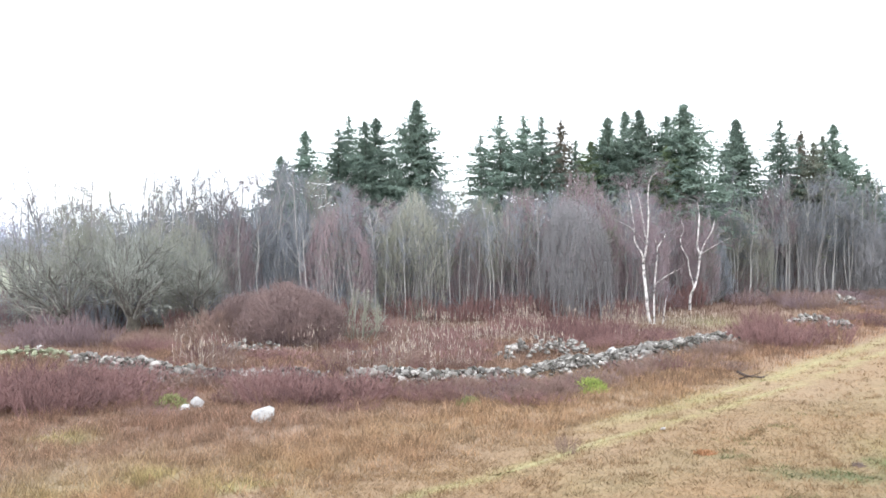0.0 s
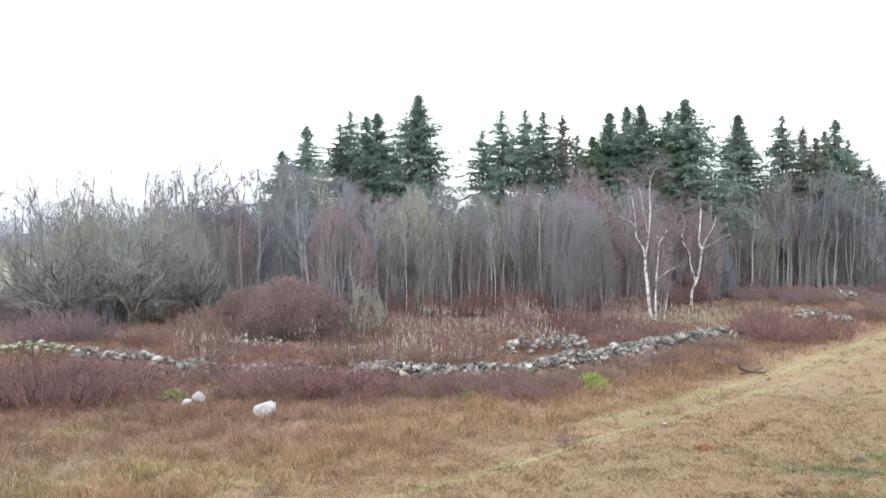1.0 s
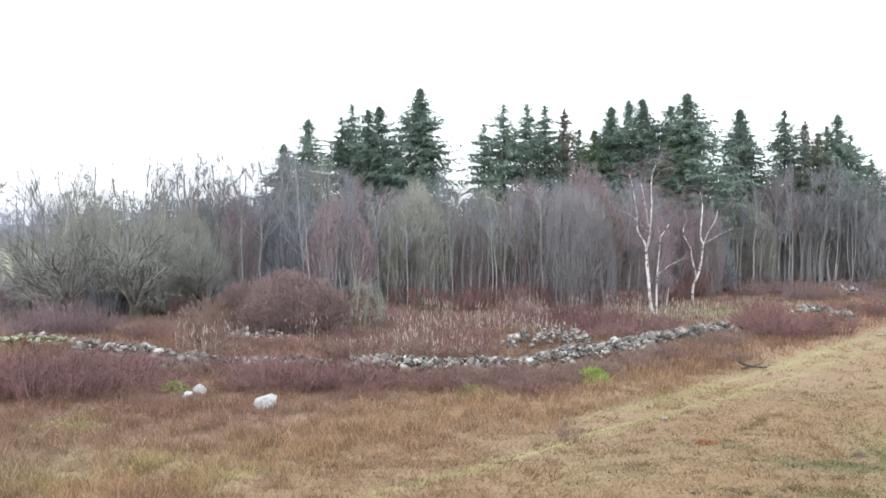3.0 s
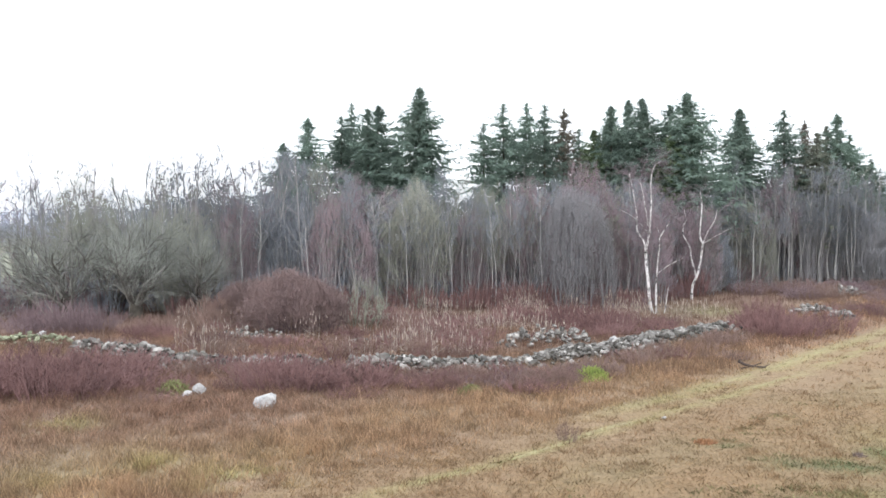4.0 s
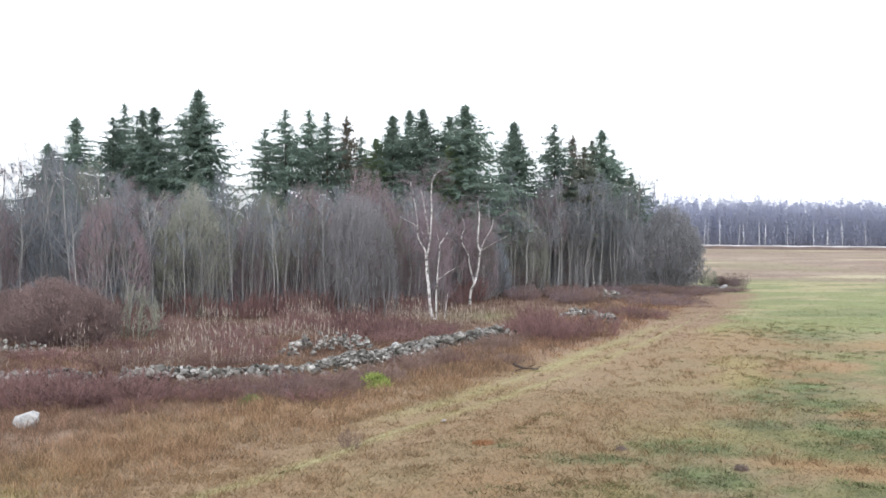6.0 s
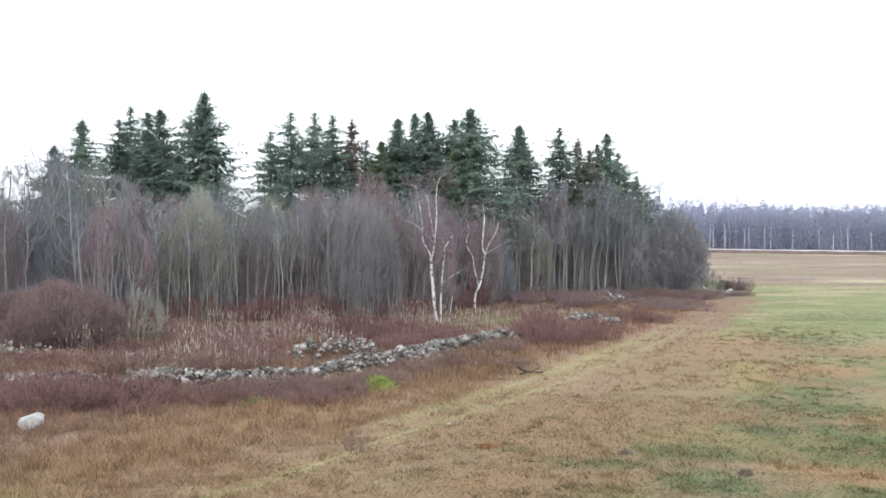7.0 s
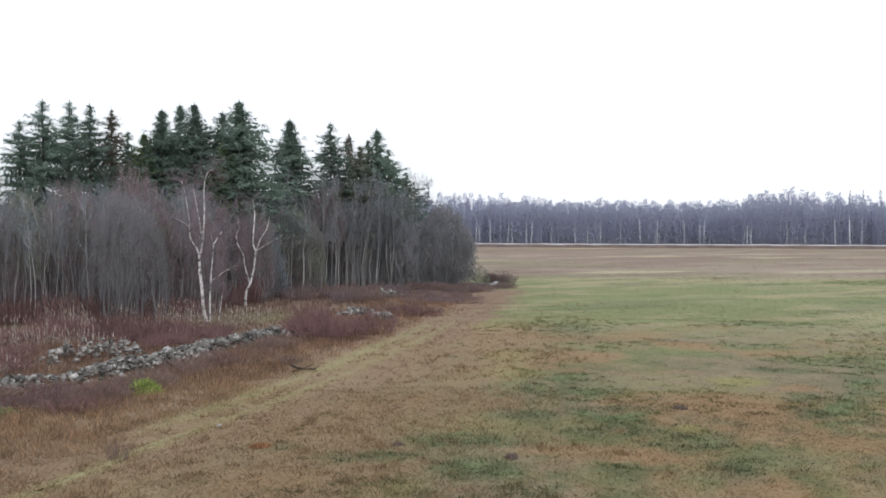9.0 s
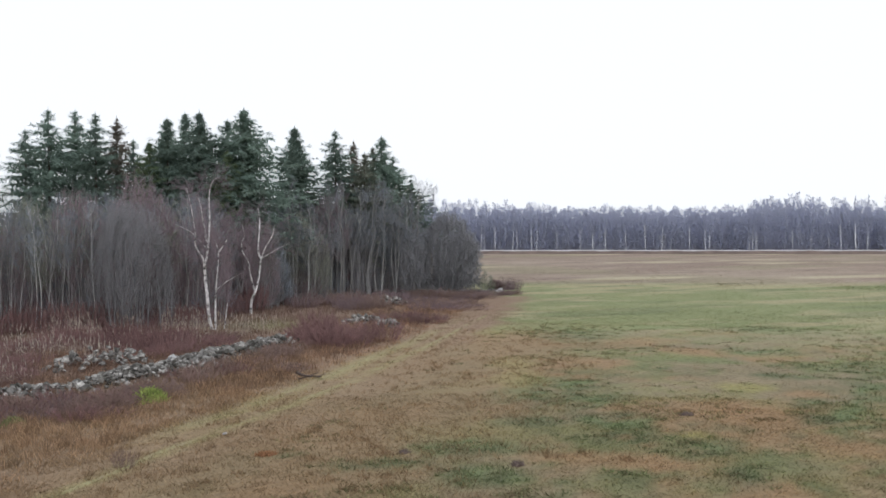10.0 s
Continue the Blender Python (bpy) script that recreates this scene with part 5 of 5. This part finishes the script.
# darker weeds in the mown field
cx, cy = wedge(15000, 20, 80, -5, 54, 1.2)
weedy = noise2(cx * 0.7, cy * 1.1, 6, 16) * 0.5 + noise2(cx, cy, 1.2, 14) * 0.25 + noise2(cx, cy, 0.7, 21) * 0.25
keep = ((weedy > 0.58) | (patchy(WEED_PATCHES, cx, cy) > rng.uniform(0.25, 1.7, len(cx))) | (rng.uniform(0, 1, len(cx)) < 0.012)) & (beside(TRACK, cx, cy) > 3)
cx, cy = cx[keep], cy[keep]
m = 14
x = np.repeat(cx, m) + rng.normal(0, 0.13, len(cx) * m)
y = np.repeat(cy, m) + rng.normal(0, 0.13, len(cx) * m)
tuft = np.repeat(rng.uniform(0.6, 1.5, len(cx)), m)
blades("field_weeds", "dark green low weeds scattered over mown grass", on_ground(x, y), rng.uniform(0.05, 0.15, len(x)), rng.uniform(0.03, 0.07, len(x)), rng.uniform(0.5, 1.8, len(x)), (0.5 * turf(x, y) + 0.5 * np.where(np.repeat(rng.uniform(0, 1, len(cx)), m)[:, None] < 0.3, (0.2, 0.16, 0.1), (0.155, 0.19, 0.095))) * tuft[:, None], bent=False)
# coarse grass of the far field and the heath beyond it
x, y = wedge(60000, 78, 165, 20, 56, 1.2)
keep = (beside(WOOD, x, y) > 3) | (x > 66)
x, y = x[keep], y[keep]
blades("far_field_grass", "short green grass of the far field", on_ground(x, y), rng.uniform(0.03, 0.07, len(x)), rng.uniform(0.1, 0.2, len(x)), rng.uniform(2.0, 5.0, len(x)), turf(x, y) * rng.uniform(0.88, 1.15, len(x))[:, None], bent=False)
x, y = wedge(42000, 135, 375, 20, 56, 1.1)
blades("heath_grass", "brown tussocky heath grass before the far woods", np.c_[x, y, 0 * x - 0.02], rng.uniform(0.03, 0.07, len(x)), rng.uniform(0.3, 0.8, len(x)), rng.uniform(3.0, 12.0, len(x)), turf(x, y) * rng.uniform(0.72, 1.35, len(x))[:, None], bent=False)
# damp meadow behind the wall
cx, cy = wedge(9000, 46, 108, -26, 30, 1.0)
s = beside(TRACK, cx, cy)
keep = (s < -3) & (beside(WOOD, cx, cy) > -3)
cx, cy = cx[keep], cy[keep]
m = 9
x = np.repeat(cx, m) + rng.normal(0, 0.3, len(cx) * m)
y = np.repeat(cy, m) + rng.normal(0, 0.3, len(cx) * m)
tuft = np.repeat(rng.uniform(0.75, 1.25, len(cx)), m)
blades("meadow_grass", "matted red-brown and straw grass in wet meadow", on_ground(x, y), rng.uniform(0.2, 0.65, len(x)), rng.uniform(0.022, 0.04, len(x)), rng.uniform(0.1, 0.6, len(x)), turf(x, y) * tuft[:, None] * np.array([0.95, 0.9, 0.95]))
# reeds
cx, cy = wedge(9000, 49, 82, -16, 20, 1.0)
keep = (noise2(cx, cy, 3.0, 94) > 0.58) & (beside(WOOD, cx, cy) > 0) & (beside(TRACK, cx, cy) < -14) & ((cx > -3) | (rng.uniform(0, 1, len(cx)) < 0.4)) & (np.hypot(cx + 11.5, cy - 57.5) > 2.2)
cx, cy = cx[keep][:1250], cy[keep][:1250]
f = on_ground(cx, cy)
n = len(f)
h = rng.uniform(0.5, 1.0, n) * (0.7 + 1.4 * noise2(cx, cy, 4, 99))
top = f + np.c_[rng.normal(0, 0.12, (n, 2)), h]
head = top + np.c_[rng.normal(0, 0.05, (n, 2)), rng.uniform(0.22, 0.42, n)]
leaf = f + (top - f) * 0.35
leaf_tip = leaf + np.c_[rng.normal(0, 0.3, (n, 2)), rng.uniform(0.1, 0.5, n)]
reeds = tagged(new("reeds", mesh_of("reeds", *joined(cones(f, top, 0.012), cones(top, head, 0.03), cones(leaf, leaf_tip, 0.015)), M_REED)), "pale straw-coloured reeds with feathery heads in wet meadow", "reeds", kind="stuff")

# ---------------------------------------------------------------- small things in the grass
def mound(name, x, y, r, h, label, category, mat, seed, n=260, blade=0.16):
    """A clump of short leaves over a low hump."""
    rng = np.random.default_rng(seed)
    a, q = rng.uniform(0, 6.283, n), np.sqrt(rng.uniform(0, 1, n))
    p = np.c_[r * q * np.cos(a), 0.75 * r * q * np.sin(a), h * (1 - q * q) * 0.9]
    out = p + np.c_[rng.normal(0, blade * 0.6, (n, 2)), rng.uniform(0.3, 1.0, n) * blade]
    ob = tagged(new(name, mesh_of(name, *cones(p - np.array([0, 0, 0.05]), out, 0.035), mat)), label, category)
    ob.location = (x, y, float(height(np.array(x), np.array(y))))
    return ob


mound("moss_mound", -11.5, 40.6, 0.8, 0.55, "low moss-green mound beside pale boulders", "moss", M_MOSS, 181)
mound("green_plant_clump", 6.9, 43.9, 0.8, 0.6, "bright yellow-green leafy clump in dry grass", "plant", M_LEAF, 182, 380, 0.26)
mound("green_plant_clump", 1.2, 40.6, 0.6, 0.4, "dull green leafy clump in dry grass", "plant", M_MOSS, 183, 160, 0.15)
mound("grass_clump", 8.6, 31.1, 0.4, 0.1, "red-brown matted grass clump on the field", "grass", M_EARTH, 184, 120, 0.12)
mound("weed_tuft", 15.4, 26.1, 0.22, 0.1, "small dark weed tuft on the mown field", "plant", M_BANK, 185, 80, 0.14)
mound("weed_tuft", 12.8, 29.2, 0.16, 0.08, "small dark weed tuft on the mown field", "plant", M_BANK, 186, 60, 0.12)
mound("weed_tuft", 25.6, 30.1, 0.3, 0.1, "small dark weed tuft on the mown field", "plant", M_BANK, 187, 80, 0.12)


def branchwork(name, x, y, limbs, label, mat):
    t = thing(name, label, "dead wood")
    for pts, r0, r1 in limbs:
        v, f, segs = bent_limb(pts, r0, r1)
        part("branch", mesh_of("branch", v, f, mat), t)
    t.location = (x, y, float(height(np.array(x), np.array(y))))
    return t


branchwork("dead_bush", -26.4, 64.8, [
    ([(0, 0), (-0.7, 1.1), (-1.6, 2.1), (-2.5, 2.7)], 0.035, 0.012), ([(0, 0), (-0.2, 1.2), (-0.1, 2.0), (0.3, 2.7)], 0.032, 0.012),
    ([(0, 0), (0.4, 0.8), (0.9, 1.5)], 0.032, 0.012), ([(-0.9, 1.3), (-1.2, 2.2), (-1.1, 2.8)], 0.04, 0.012), ([(-0.2, 1.3), (-0.6, 2.0), (-0.7, 2.5)], 0.03, 0.01)], "bleached dead branches standing among shrubs", M_DEAD)
branchwork("fallen_branch", 15.3, 46.9, [
    ([(-0.7, 0.4), (-0.3, 0.2), (0.2, 0.12), (0.7, 0.08)], 0.08, 0.04), ([(-0.6, 0.05), (0.0, 0.16), (0.5, 0.3)], 0.04, 0.015), ([(0.1, 0.1), (0.6, 0.12), (0.9, 0.22)], 0.03, 0.01)], "dark fallen branch lying beside the track", M_LOG)


# ---------------------------------------------------------------- a house and tall trees in the far woods
def box(x0, x1, y0, y1, z0, z1):
    v = np.array([(x, y, z) for z in (z0, z1) for y in (y0, y1) for x in (x0, x1)], float)
    q = [(0, 1, 3, 2), (4, 6, 7, 5), (0, 4, 5, 1), (2, 3, 7, 6), (0, 2, 6, 4), (1, 5, 7, 3)]
    return v, np.array([t for a, b, c, d in q for t in ((a, b, c), (a, c, d))])


house = thing("house", "small pale house with grey roof among far trees", "house")
part("wall", mesh_of("wall", *box(-4.5, 4.5, -3.5, 3.5, 0, 5.8), M_WALL, False), house)
roof_v = arr((-5, -4.1, 5.6), (5, -4.1, 5.6), (5, 4.1, 5.6), (-5, 4.1, 5.6), (-5, 0, 8.8), (5, 0, 8.8))
part("roof", mesh_of("roof", roof_v, np.array([(0, 1, 5), (0, 5, 4), (2, 3, 4), (2, 4, 5), (0, 4, 3), (1, 2, 5), (0, 3, 2), (0, 2, 1)]), M_ROOF, False), house)
for wx in (-2.6, 0.0, 2.6):
    part("window", mesh_of("window", *box(wx - 0.5, wx + 0.5, -3.53, -3.45, 3.4, 4.7), M_DARKTRUNK, False), house)
house.matrix_basis = pose(316, 293, 0, 0, 0, -42)
rng = np.random.default_rng(14)
for x, y, s in [(310, 264, 1.35), (314, 262, 1.42), (317, 257, 1.38), (211, 350, 1.3), (215, 347, 1.25)]:
    FAR_BIRCHES[rng.integers(3)].put(x, y, rng.uniform(0, 6.28), (s, s, s), z=0.0)

# the wall is laid last, stone by stone
rng = np.random.default_rng(15)
stone_wall()
